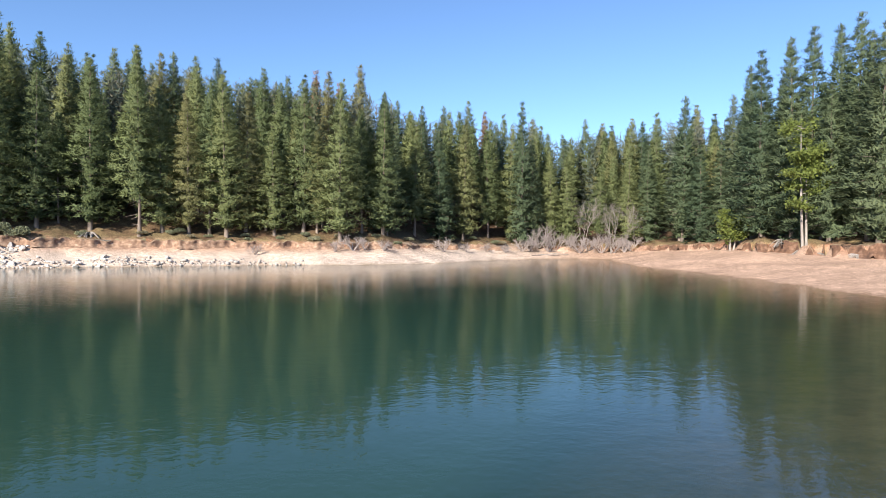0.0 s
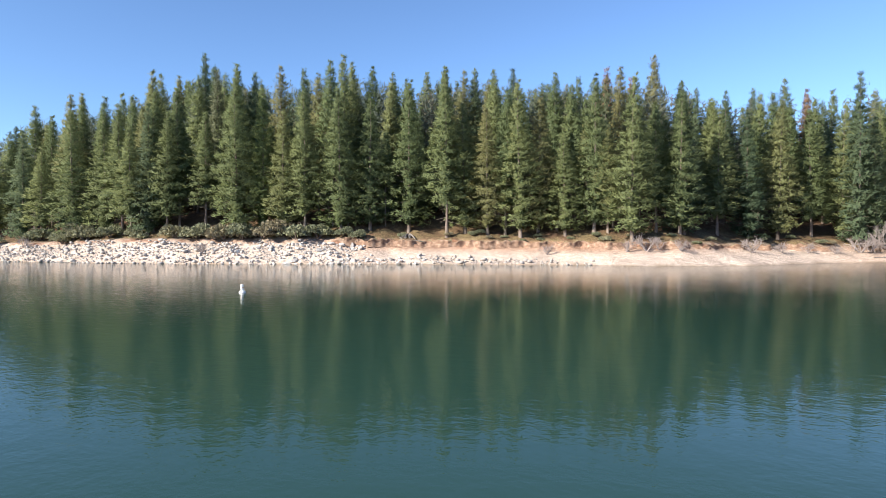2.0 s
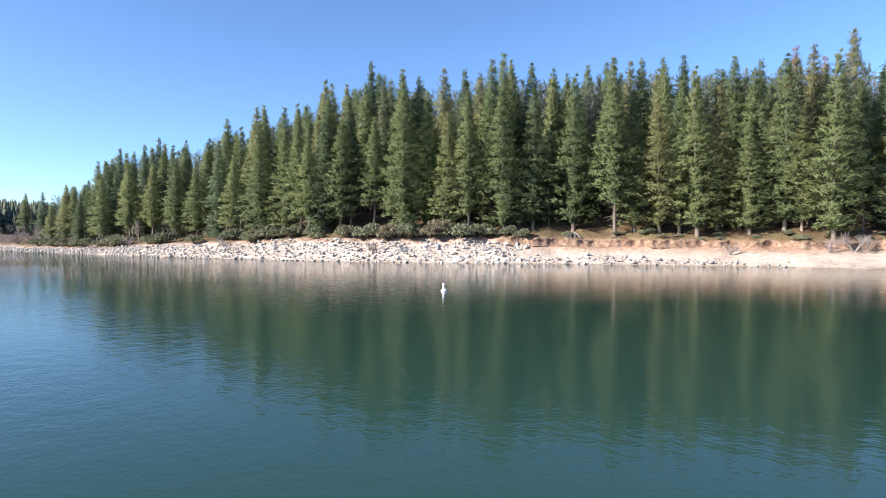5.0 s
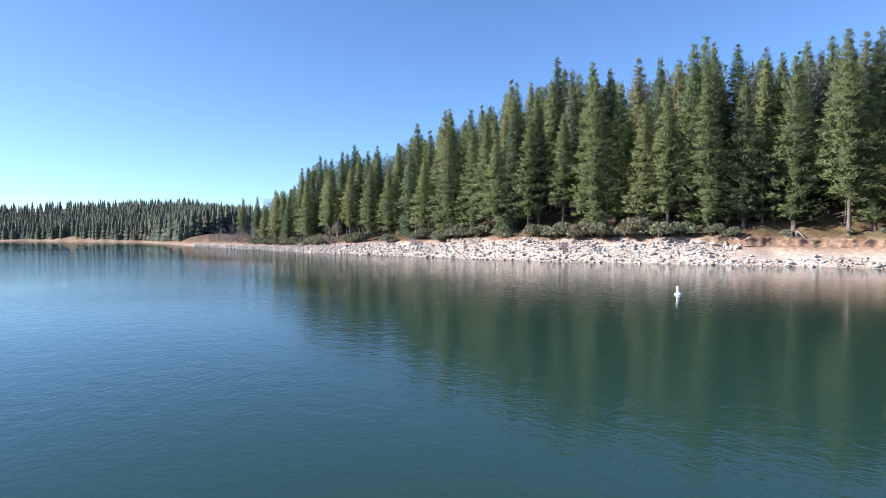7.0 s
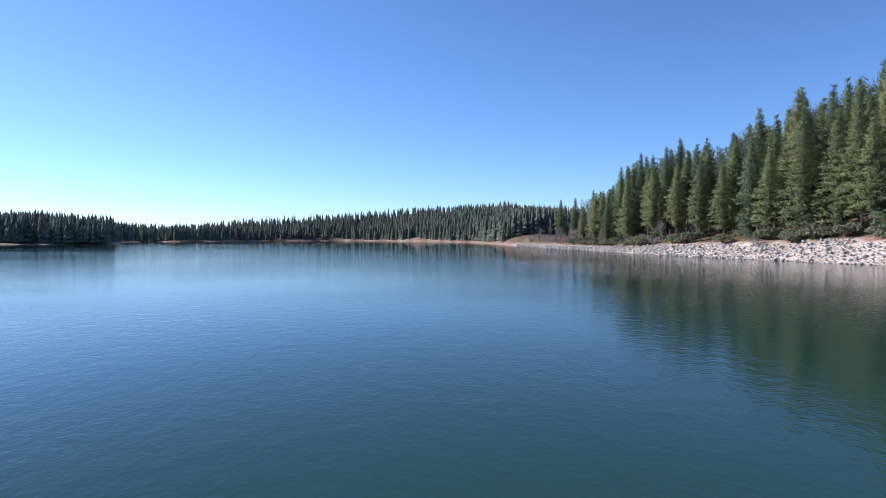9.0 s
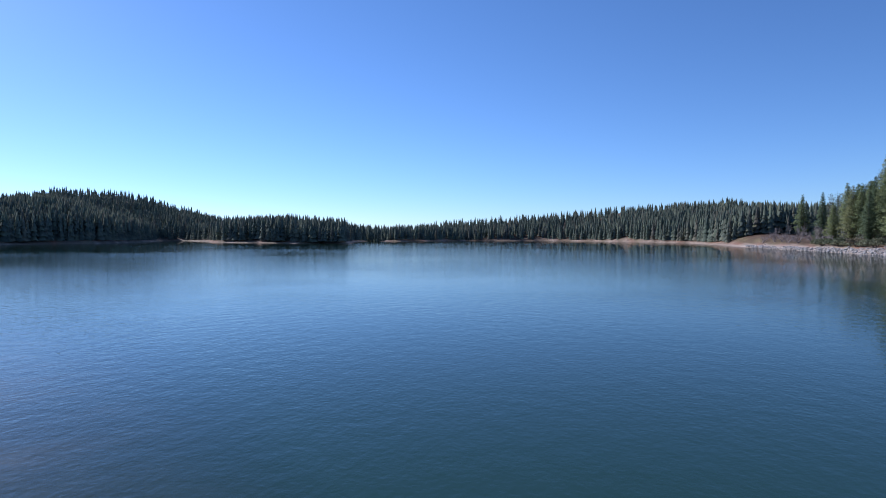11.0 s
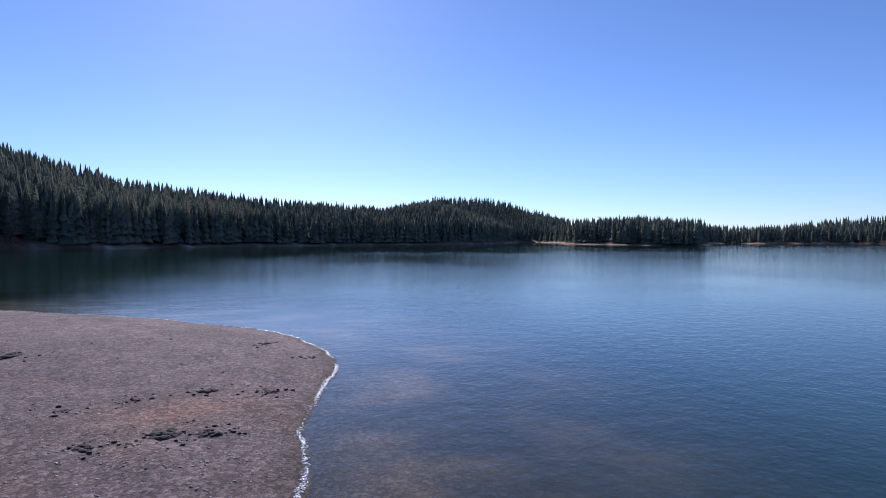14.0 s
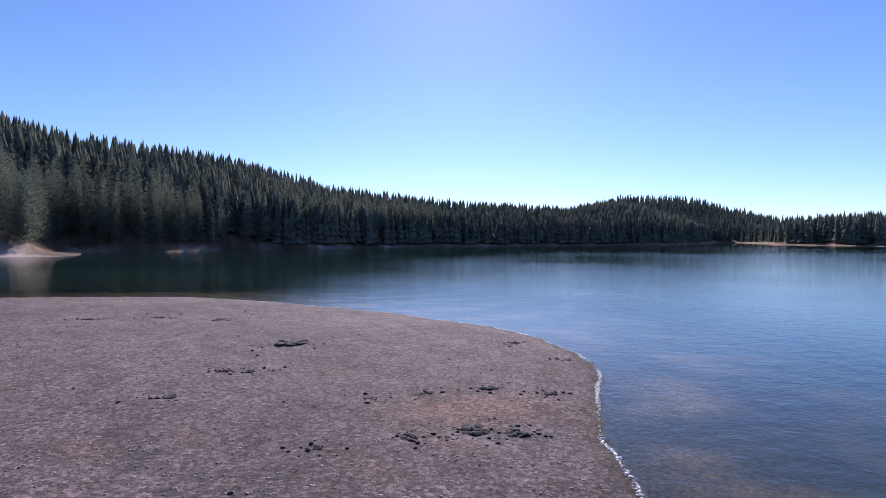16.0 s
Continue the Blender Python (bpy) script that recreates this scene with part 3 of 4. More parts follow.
RIDGE_NORTH_ALL = RIDGE_NORTH + RIDGE_NORTH_B
standing = []
for rows, kinds in ((RIDGE_NORTH_ALL, (0, 1, 3, 4, 2, 0, 1)), (RIDGE_MIDDLE, (0, 1, 2, 4, 1)), (RIDGE_WEST, (0, 1, 4, 3)),
                    (BANK_MIDDLE, (7, 0, 1, 0, 7)), (BANK_NORTH, (0, 1, 3, 7)), (BANK_WEST, (1, 3, 0, 7))):
    for i, (x, y, h) in enumerate(rows):
        kind = int(tree_rng.choice(kinds))
        if rows is BANK_MIDDLE and i == 1:
            kind = 5
        if rows is BANK_MIDDLE and i == 0:
            kind = 7
        if rows is RIDGE_NORTH_ALL and i in (12, 14, 21):
            kind = 6
        if rows is BANK_NORTH and 11 <= i <= 15:
            kind = 3
        if (rows is BANK_NORTH and i >= 16) or (rows is RIDGE_NORTH_ALL and i >= 32):
            kind = 3 + i % 2
        broad = 1.3 if (rows is BANK_NORTH and i >= 9) or (rows is RIDGE_NORTH_ALL and i >= 26) else 1.1
        plant(kind, x, y, h, broad, row=0 if rows in (BANK_MIDDLE, BANK_NORTH) or (rows is RIDGE_NORTH_ALL and i >= 32) else 1)
        standing.append((x, y))

# the wood's roofline in the camera's view, as azimuth and steepness
roof = sorted((float(azimuth(np.array(x), np.array(y))), (float(ground_height(x, y)) + h - 5) / math.hypot(x - HUB[0], y - HUB[1]))
              for x, y, h in RIDGE_NORTH_ALL + RIDGE_MIDDLE + RIDGE_WEST)
roof = np.array(roof)


def room(x, y, part_of=.94):
    """How tall a tree may be at a place to fit under the camera's roofline."""
    x, y = np.asarray(x, float), np.asarray(y, float)
    steep = np.interp(azimuth(x, y), roof[:, 0], roof[:, 1])
    return steep * part_of * np.hypot(x - HUB[0], y - HUB[1]) + 5 - ground_height(x, y)


# the trees between and behind them
fill = np.random.RandomState(21)
count = 0
while count < 255:
    a = np.radians(fill.uniform(-58, 82))
    r = fill.uniform(70, 330)
    x, y = HUB[0] - r * np.sin(a), HUB[1] + r * np.cos(a)
    px, py = np.array([x]), np.array([y])
    back = float((inland(px, py) - profile(px, py, 1))[0])
    if not 6 < back < 48 or min((x - u) ** 2 + (y - w) ** 2 for u, w in standing) < 9:
        continue
    plant(int(fill.choice((0, 1, 1, 2, 2, 8, 8, 8, 3, 4))), x, y, min(fill.uniform(27, 39) if back > 16 else fill.uniform(16, 30), float(room(x, y))))
    standing.append((x, y))
    count += 1


# ---------------------------------------------------------------- woods farther back and across the lake
def small_conifer(rng, tiers=5, points=7):
    """A far conifer of unit height: tiers of drooping branches round one pointed stem."""
    v, f = [], []
    wide = rng.uniform(.12, .17)
    for k in range(tiers):
        u = k / tiers
        z, up = .04 + .80 * u, .04 + .80 * u + rng.uniform(.24, .30)
        r = wide * (1 - u) ** .8 + .018
        base = len(v)
        v.append((rng.uniform(-.006, .006), rng.uniform(-.006, .006), min(up, 1.0) if k < tiers - 1 else 1.0))
        turn = rng.uniform(0, 6.28)
        for j in range(points):
            a = turn + j * 6.283 / points + rng.uniform(-.25, .25)
            q = r * rng.uniform(.62, 1.25)
            v.append((q * math.cos(a), q * math.sin(a), z + rng.uniform(-.035, .035)))
        f += [(base, base + 1 + j, base + 1 + (j + 1) % points) for j in range(points)]
    for k in range(24):   # loose boughs that break the outline
        h = .06 + .88 * rng.uniform() ** 1.3
        a, r = rng.uniform(0, 6.28), wide * (1 - h) ** .8 * .75 + .012
        d, e = np.array([math.cos(a), math.sin(a), 0]), np.array([-math.sin(a), math.cos(a), 0])
        c = d * r + np.array([0, 0, h])
        q = rng.uniform(.03, .06) * (1.2 - .6 * h)
        base = len(v)
        v += [tuple(c + e * q * .5), tuple(c - e * q * .5), tuple(c + d * q * rng.uniform(.4, 1.1) + e * q * rng.uniform(-.5, .5) + np.array([0, 0, rng.uniform(-.3, .9) * q]))]
        f.append((base, base + 1, base + 2))
    return np.array(v), np.array(f)


def woods(name, label, seed, count, az, back, detail, tall, reach=2200, capped=False, nearest=60):
    """A stand of many small conifers in one mesh; detail: whorls, branches, tufts, blades, blade size."""
    rng = np.random.RandomState(seed)
    x, y = np.zeros(0), np.zeros(0)
    while len(x) < count:
        a = np.radians(rng.uniform(*az, 60000))
        r = nearest + (reach - nearest) * rng.uniform(0, 1, 60000) ** 1.3
        cx, cy = HUB[0] - r * np.sin(a), HUB[1] + r * np.cos(a)
        d = inland(cx, cy) - profile(cx, cy, 1)
        lo, hi = back
        keep = (d > lo) & (d < hi) & (rng.uniform(0, 1, 60000) < np.exp(-(d - lo) / (hi * .6))) & (spit(cx, cy) < .5) & ((az[0] < 0) | (r > 480) | (a > radians(84)))
        x, y = np.r_[x, cx[keep]], np.r_[y, cy[keep]]
    x, y = x[:count], y[:count]
    z = ground_height(x, y)
    roofs = room(x, y, .95)
    shapes = [conifer_crown(rng, 1.0, rng.uniform(.095, .135), rng.uniform(.01, .12), *detail)[:2] if detail else small_conifer(rng) for k in range(9)]
    pieces, tones = [], []
    for k in range(count):
        v, f = shapes[k % 9]
        h = rng.uniform(*tall)
        if capped:
            h = max(min(h, roofs[k] * rng.uniform(.9, 1.0)), 12)
        c, s = np.cos(k * 1.7), np.sin(k * 1.7)
        w = v * h
        w = np.stack([w[:, 0] * c - w[:, 1] * s + x[k], w[:, 0] * s + w[:, 1] * c + y[k], w[:, 2] + z[k]], 1)
        pieces.append((w, f))
        tones.append(np.full(len(w), rng.uniform(0, 1)))
    me = mesh_from(name, *joined(pieces), needles_hazed, detail is None)
    at = me.attributes.new("tone", 'FLOAT', 'POINT')
    at.data.foreach_set("value", np.concatenate(tones).astype(np.float32))
    return tagged(new(name, me), label, "forest", kind="stuff")


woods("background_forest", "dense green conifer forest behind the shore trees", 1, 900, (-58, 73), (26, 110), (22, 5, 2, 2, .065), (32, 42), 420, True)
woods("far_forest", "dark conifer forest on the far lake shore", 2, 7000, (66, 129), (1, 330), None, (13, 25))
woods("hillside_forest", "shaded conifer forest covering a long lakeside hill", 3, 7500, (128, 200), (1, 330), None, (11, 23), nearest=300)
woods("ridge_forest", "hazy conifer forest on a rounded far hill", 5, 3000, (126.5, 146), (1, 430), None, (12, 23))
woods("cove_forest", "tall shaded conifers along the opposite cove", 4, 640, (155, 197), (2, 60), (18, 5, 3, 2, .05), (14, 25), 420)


# ---------------------------------------------------------------- bright broadleaf trees at the edge of the wood
def leaf_blades(rng, centres, blade):
    c = np.asarray(centres, float)
    way = rng.normal(0, 1, c.shape)
    way /= np.linalg.norm(way, axis=1, keepdims=True)
    side = np.cross(way, rng.normal(0, 1, c.shape))
    side /= np.linalg.norm(side, axis=1, keepdims=True) + 1e-6
    size = blade * rng.uniform(.6, 1.3, (len(c), 1))
    v = np.stack([c - way * size * .5 + side * size * .4, c - way * size * .5 - side * size * .4, c + way * size * .6], 1).reshape(-1, 3)
    return v, np.arange(len(v)).reshape(-1, 3)


def broadleaf_tree(x, y, height, spread, lean, seed, label):
    rng = np.random.RandomState(seed)
    z = float(ground_height(np.array([x]), np.array([y]))[0])
    ob = top("oak_tree", label, "tree")
    limbs, tips = [], []
    for stem in (0, 1):
        base = np.array([stem * .9 - .45, 0, -.4])
        tip = np.array([(stem - .5) * 2.4 + lean, rng.uniform(-.8, .8), height * (.9 - .1 * stem)])
        mid = base * .5 + tip * .5 + rng.normal(0, .25, 3)
        pts = np.array([base, base * .7 + mid * .3, mid, mid * .5 + tip * .5, tip])
        limbs.append(tube(pts, [.30, .25, .2, .13, .04], 8))
        for k in range(13):
            u = rng.uniform(.38, 1)
            p = base * (1 - u) + tip * u
            a = rng.uniform(0, 6.28)
            ln = spread * rng.uniform(.4, 1) * (1.25 - u * .75)
            e = p + np.array([np.cos(a) * ln, np.sin(a) * ln, rng.uniform(-.05, .45) * ln])
            limbs.append(tube([p, (p + e) / 2 + [0, 0, .15], e], [.07, .05, .02], 5))
            tips += [e, p * .35 + e * .65, e + rng.normal(0, .6, 3)]
    v, f = joined(limbs)
    part("trunk", mesh_from("trunk", v, f, bark_grey, True), ob)
    c = np.repeat(np.array(tips), 60, 0)
    c = c + rng.normal(0, 1, c.shape) * np.array([.75, .75, .45])
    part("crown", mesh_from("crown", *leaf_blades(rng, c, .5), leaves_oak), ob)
    ob.matrix_basis = pose(x, y, z, 0, 0, 20)
    return ob


broadleaf_tree(67.5, 112.5, 26.5, 4.8, -.6, 5, "bright yellow-green oak with two leaning pale trunks")
broadleaf_tree(66.0, 138.0, 9.5, 1.8, .2, 6, "small yellow-green oak at the foot of dark firs")


# ---------------------------------------------------------------- bare trees and leafless brush
def bare_branches(rng, height, stems, spread, levels, girth, kids=5):
    out = []

    def grow(p, d, ln, rad, level):
        q = p + d * ln * .5 + rng.normal(0, .05 * ln, 3)
        e = p + d * ln + rng.normal(0, .08 * ln, 3)
        out.append(tube([p, q, e], [rad, rad * .75, rad * .45], 5 if level > 1 else 3) if level else tube([p, e], [rad, rad * .45], 3))
        if level <= 0:
            return
        for k in range(rng.randint(3, kids)):
            n = d + rng.normal(0, .5, 3) + np.array([0, 0, .12])
            n /= np.linalg.norm(n)
            u = rng.uniform(.45, 1)
            grow(p * (1 - u) + e * u, n, ln * rng.uniform(.45, .72), rad * .5, level - 1)

    for k in range(stems):
        a = rng.uniform(0, 6.28)
        d = np.array([np.cos(a) * spread, np.sin(a) * spread, 1.0])
        d /= np.linalg.norm(d)
        grow(np.array([np.cos(a) * .12 * stems * .3, np.sin(a) * .12 * stems * .3, -.15]), d, height * rng.uniform(.38, .5), girth, levels)
    v, f = joined(out)
    v[:, 2] *= height / v[:, 2].max()
    return v, f


BARE_TREES = [(49, 177.9, 18), (54.3, 183.1, 17), (43.5, 189.6, 16), (58.2, 186.6, 14),
              (-211.4, 81.8, 9), (-250, 83.4, 8.4), (-297.4, 83.9, 8), (-327.9, 82.9, 10), (-344.9, 81.5, 9.6), (-369.3, 82.9, 9),
              (-380.6, 80.8, 8.6), (-320.5, 85.2, 7), (-272.8, 86.5, 8), (-195, 85.1, 6)]
BRUSH = [(-335, 78, 6.5), (-348, 77, 6), (-318, 79, 5.5), (-372, 77, 6), (-300, 79, 5), (-262, 79, 4.5), (-225, 79, 4),
         (28.6, 183.8, 8), (22.5, 177.1, 5.2), (38.4, 184.5, 5), (52.6, 176.3, 4.6), (-20.4, 128.9, 4), (-18.4, 132.2, 3.4), (-0.9, 148, 4),
         (16.6, 168.2, 3), (43.5, 183.9, 5), (34.2, 185.9, 6.6), (10.9, 166.1, 3), (-105, 88.8, 3), (-208.9, 77.5, 3.4), (-154.9, 79.4, 3),
         (-391.4, 75.6, 4.6), (-362.2, 78, 5), (-39.8, 122.6, 2.6), (47, 180.5, 7), (50.5, 179.5, 6), (56, 181, 6), (31, 181, 6.5),
         (40.5, 181, 6), (25, 180, 5), (-24, 126.5, 3), (-14, 131.5, 2.8), (5, 157, 3)]


def plant_bare(rows, name, label, group, models):
    wide = .065 if name == "bare_tree" else .115
    for i, (x, y, h) in enumerate(rows):
        z = float(ground_height(np.array([x]), np.array([y]))[0])
        ob = top(name, label, "tree" if name == "bare_tree" else "shrub", group)
        part("branch_work", models[i % len(models)], ob)
        ob.matrix_basis = pose(x, y, z, 0, 0, i * 71) @ Matrix.Diagonal((h * wide, h * wide, h * .1, 1))


bare_models = [mesh_from("branches", *bare_branches(np.random.RandomState(60 + k), 10, 2 + k % 3, .34, 4, .10, 7), m, True)
               for k, m in enumerate((bark_grey, twig_grey, twig_grey))]
brush_models = [mesh_from("branches", *bare_branches(np.random.RandomState(70 + k), 10, 7, .8, 4, .24), twig_grey, True) for k in range(3)]
plant_bare(BARE_TREES, "bare_tree", "leafless pale grey tree by the water", "bare trees on the shore", bare_models)
plant_bare(BRUSH, "bare_shrub", "leafless grey-mauve brush on the sand", "bare shrubs on the shore", brush_models)


# ---------------------------------------------------------------- evergreen shrubs along the top of the bank
def shrub_mesh(seed):
    rng = np.random.RandomState(seed)
    lobes = [(rng.uniform(-1.3, 1.3), rng.uniform(-.8, .8), rng.uniform(.45, .95), rng.uniform(.5, .9)) for k in range(7)]
    pts = []
    for x, y, z, r in lobes:
        d = rng.normal(0, 1, (190, 3))
        d /= np.linalg.norm(d, axis=1, keepdims=True)
        d[:, 2] = np.abs(d[:, 2]) * .9 - .25
        pts.append(np.array([x, y, z * .8]) + d * r * rng.uniform(.7, 1.15, (190, 1)))
    c = np.vstack(pts)
    c[:, 2] = np.maximum(c[:, 2], .05)
    leaves = leaf_blades(rng, c, .23)
    stems = joined([tube([(0, 0, -.2), (x * .5, y * .5, z * .5), (x, y, z)], [.06, .04, .02], 4) for x, y, z, r in lobes])
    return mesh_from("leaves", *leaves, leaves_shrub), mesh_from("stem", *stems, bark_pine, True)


shrubs = [shrub_mesh(80 + k) for k in range(4)]
srng = np.random.RandomState(90)
placed = []
tries = 0
while len(placed) < 110 and tries < 6000:
    tries += 1
    a = np.radians(srng.uniform(-14, 74))
    r = srng.uniform(95, 330)
    x, y = HUB[0] - r * np.sin(a), HUB[1] + r * np.cos(a)
    px, py = np.array([x]), np.array([y])
    back = float((inland(px, py) - profile(px, py, 1))[0])
    rocky = 31 < np.degrees(a)
    if not (.3 if rocky else 1.2) < back < (3.8 if rocky else 5) or (not rocky and srng.uniform() < .4):
        continue
    if placed and min((x - u) ** 2 + (y - w) ** 2 for u, w in placed) < 3.2:
        continue
    placed.append((x, y))
    z = float(ground_height(px, py)[0])
    s = srng.uniform(1.1, 2.3) if rocky else srng.uniform(.45, .9)
    leaves, stems = shrubs[len(placed) % 4]
    ob = top("manzanita_shrub", "rounded grey-green evergreen shrub on the bank", "shrub", "shrubs along the bank")
    part("leaves", leaves, ob)
    part("stem", stems, ob)
    ob.matrix_basis = pose(x, y, z, 0, 0, srng.uniform(0, 360)) @ Matrix.Diagonal((s * 1.15, s * 1.15, s * 1.25, 1))


# ---------------------------------------------------------------- marker buoy
def lathe(rings, sides=20):
    v, f = [], []
    for r, z in rings:
        v += [(r * math.cos(k * 6.28319 / sides), r * math.sin(k * 6.28319 / sides), z) for k in range(sides)]
    for i in range(len(rings) - 1):
        f += [(i * sides + k, i * sides + (k + 1) % sides, (i + 1) * sides + (k + 1) % sides, (i + 1) * sides + k) for k in range(sides)]
    return np.array(v), np.array(f)


buoy = top("marker_buoy", "white plastic marker buoy floating upright on the lake", "buoy")
part("float_collar", mesh_from("float_collar", *lathe([(.01, -.16), (.26, -.15), (.32, -.06), (.33, .04), (.30, .12), (.22, .17), (.14, .18)]), white_plastic, True), buoy)
part("column", mesh_from("column", *lathe([(.14, -.6), (.14, .18), (.145, .2), (.145, .42)]), white_plastic, True), buoy)
part("band", mesh_from("band", *lathe([(.144, .42), (.149, .425), (.149, .47), (.144, .475)]), stripe_orange, True), buoy, "faded orange band")
part("cap", mesh_from("cap", *lathe([(.145, .475), (.145, .70), (.135, .75), (.10, .78), (.01, .79)]), white_plastic, True), buoy)
buoy.matrix_basis = pose(-43.76, 41.39, 0, 2, -3, 0)


# ---------------------------------------------------------------- clods, pebbles and foam on the gravel spit
def rock_mesh(seed, material, name="rock", detail=1, flat=.7):
    rng = np.random.RandomState(seed)
    bm = bmesh.new()
    bmesh.ops.create_icosphere(bm, subdivisions=detail, radius=.5)
    shape = rng.normal(0, 1, (6, 3))
    cuts = rng.uniform(.22, .40, 6)
    for v in bm.verts:
        for d, c in zip(shape, cuts):
            d = Vector(d).normalized()
            over = v.co.dot(d) - c
            if over > 0:
                v.co -= d * over
        v.co += Vector(rng.normal(0, .02, 3))
        v.co.z *= flat
    me = bpy.data.meshes.new(name)
    bm.to_mesh(me)
    bm.free()
    me.materials.append(material)
    return me


def heights(x, y):
    return ground_height(np.asarray(x, float), np.asarray(y, float))


CLODS = [(-12.5, -46.4, 1.3), (-14.5, -34.2, .8), (-12.8, -34.2, .45), (-21.9, -44.2, .55), (-7.8, -39.4, .45), (-10.3, -41.8, .45),
         (-9.5, -42.2, .4), (-16.8, -37.5, .55), (-13, -37.6, .35), (-18.4, -36.6, .5), (-15.3, -33.6, .6), (-22.3, -40.8, .3),
         (-10.5, -55.4, .5), (-7.4, -57.3, .7), (-10.7, -34.2, .3), (-14.8, -37.6, .25), (-13.6, -33.9, .25), (-4.2, -57.5, .6)]
crng = np.random.RandomState(101)
lumps = [rock_mesh(110 + k, clod_dark, "lump", 2, .6) for k in range(3)]
for x, y, s in CLODS:
    s *= 1.15
    z = float(heights([x], [y])[0])
    ob = top("earth_clod", "dark clump of dried earth and weed on gravel", "clod", "dark clumps on the spit")
    ob.matrix_basis = pose(x, y, z, 0, 0, crng.uniform(0, 360))
    for k in range(int(7 + s * 9)):
        q = part("lump", lumps[k % 3], ob)
        r, a = s * .38 * math.sqrt(crng.uniform(0, 1)), crng.uniform(0, 6.28)
        w = s * crng.uniform(.16, .40)
        q.matrix_basis = pose(r * math.cos(a), r * math.sin(a) * .95, w * .05, 0, 0, crng.uniform(0, 360)) @ Matrix.Diagonal((w, w, w * .7, 1))


def scatter(name, label, category, material, seed, x, y, sizes, sink, flat, detail=1, shapes=7):
    """Many small stones in one mesh."""
    rng = np.random.RandomState(seed)
    models = []
    for k in range(shapes):
        me = rock_mesh(seed * 31 + k, material, "stone", detail, flat)
        v = np.array([p.co[:] for p in me.vertices])
        models.append((v, np.array([f.vertices[:] for f in me.polygons])))
        bpy.data.meshes.remove(me)
    z = heights(x, y)
    pieces = []
    for k in range(len(x)):
        v, f = models[k % shapes]
        a = rng.uniform(0, 6.28)
        s = sizes[k] * np.array([rng.uniform(.8, 1.3), rng.uniform(.7, 1.1), rng.uniform(.7, 1.1)])
        w = v * s
        pieces.append((np.stack([w[:, 0] * np.cos(a) - w[:, 1] * np.sin(a) + x[k], w[:, 0] * np.sin(a) + w[:, 1] * np.cos(a) + y[k], w[:, 2] + z[k] + sizes[k] * sink], 1), f))
    return tagged(new(name, mesh_from(name, *joined(pieces), material)), label, category, kind="stuff")


prng = np.random.RandomState(120)
px, py = prng.uniform(-26, 8, 110000), prng.uniform(-62, -24, 110000)
ok = (inland(px, py) > .1) & (spit(px, py) > .9) & (prng.uniform(0, 1, 110000) < np.exp(-np.hypot(px + 9, py + 22) / 18) + .12)
px, py = px[ok][:17000], py[ok][:17000]
scatter("gravel", "loose grey-brown gravel covering the low spit", "gravel", pebble, 5, px, py, prng.uniform(.03, .065, len(px)) * prng.uniform(.6, 1.5, len(px)), .04, .42)

# spit's bright wet waterline: white lumps for foam, washed stones and sun glints
edge = np.array(SHORE_NEAR[5:18])
fx, fy = [], []
for (ax, ay), (bx, by) in zip(edge[:-1], edge[1:]):
    n_pts = int(math.hypot(bx - ax, by - ay) * 95)
    u = prng.uniform(0, 1, n_pts)
    fx.append(ax + (bx - ax) * u)
    fy.append(ay + (by - ay) * u)
fx, fy = np.concatenate(fx), np.concatenate(fy)
for k in range(14):   # walk each one to the water's edge
    h0 = heights(fx, fy)
    gx_, gy_ = (heights(fx + .2, fy) - heights(fx - .2, fy)) / .4, (heights(fx, fy + .2) - heights(fx, fy - .2)) / .4
    g2 = gx_ ** 2 + gy_ ** 2 + 1e-3
    move = np.clip((.008 - h0) / g2, -3, 3)
    fx, fy = fx + np.clip(gx_ * move, -.3, .3), fy + np.clip(gy_ * move, -.3, .3)
keep = (np.abs(heights(fx, fy) - .008) < .03) & (prng.uniform(0, 1, len(fx)) < .55 + .55 * wave_noise(fx, fy, 3.5, 17))
fx, fy = fx[keep] + prng.normal(0, .04, keep.sum()), fy[keep] + prng.normal(0, .04, keep.sum())
scatter("foam_glint_line", "thin line of white foam and sun glints along the spit's waterline", "foam", foam_glint_white, 6, fx, fy, prng.uniform(.03, .105, len(fx)), .1, .4)

# dry weed and crumbs of dark earth strewn round the clumps
wx_, wy_ = [], []
for x, y, s in CLODS:
    m = int(14 + 26 * s)
    wx_.append(x + prng.normal(0, .55 * s + .25, m))
    wy_.append(y + prng.normal(0, .35 * s + .18, m))
wx_.append(prng.uniform(-24, 2, 110))
wy_.append(prng.uniform(-60, -30, 110))
wx_, wy_ = np.concatenate(wx_), np.concatenate(wy_)
dry = (inland(wx_, wy_) > .4) & (spit(wx_, wy_) > .9)
wx_, wy_ = wx_[dry], wy_[dry]
scatter("weed_debris", "dark crumbs of dried weed and earth on gravel", "debris", clod_dark, 8, wx_, wy_, .04 + .15 * prng.uniform(0, 1, len(wx_)) ** 3, .1, .5)


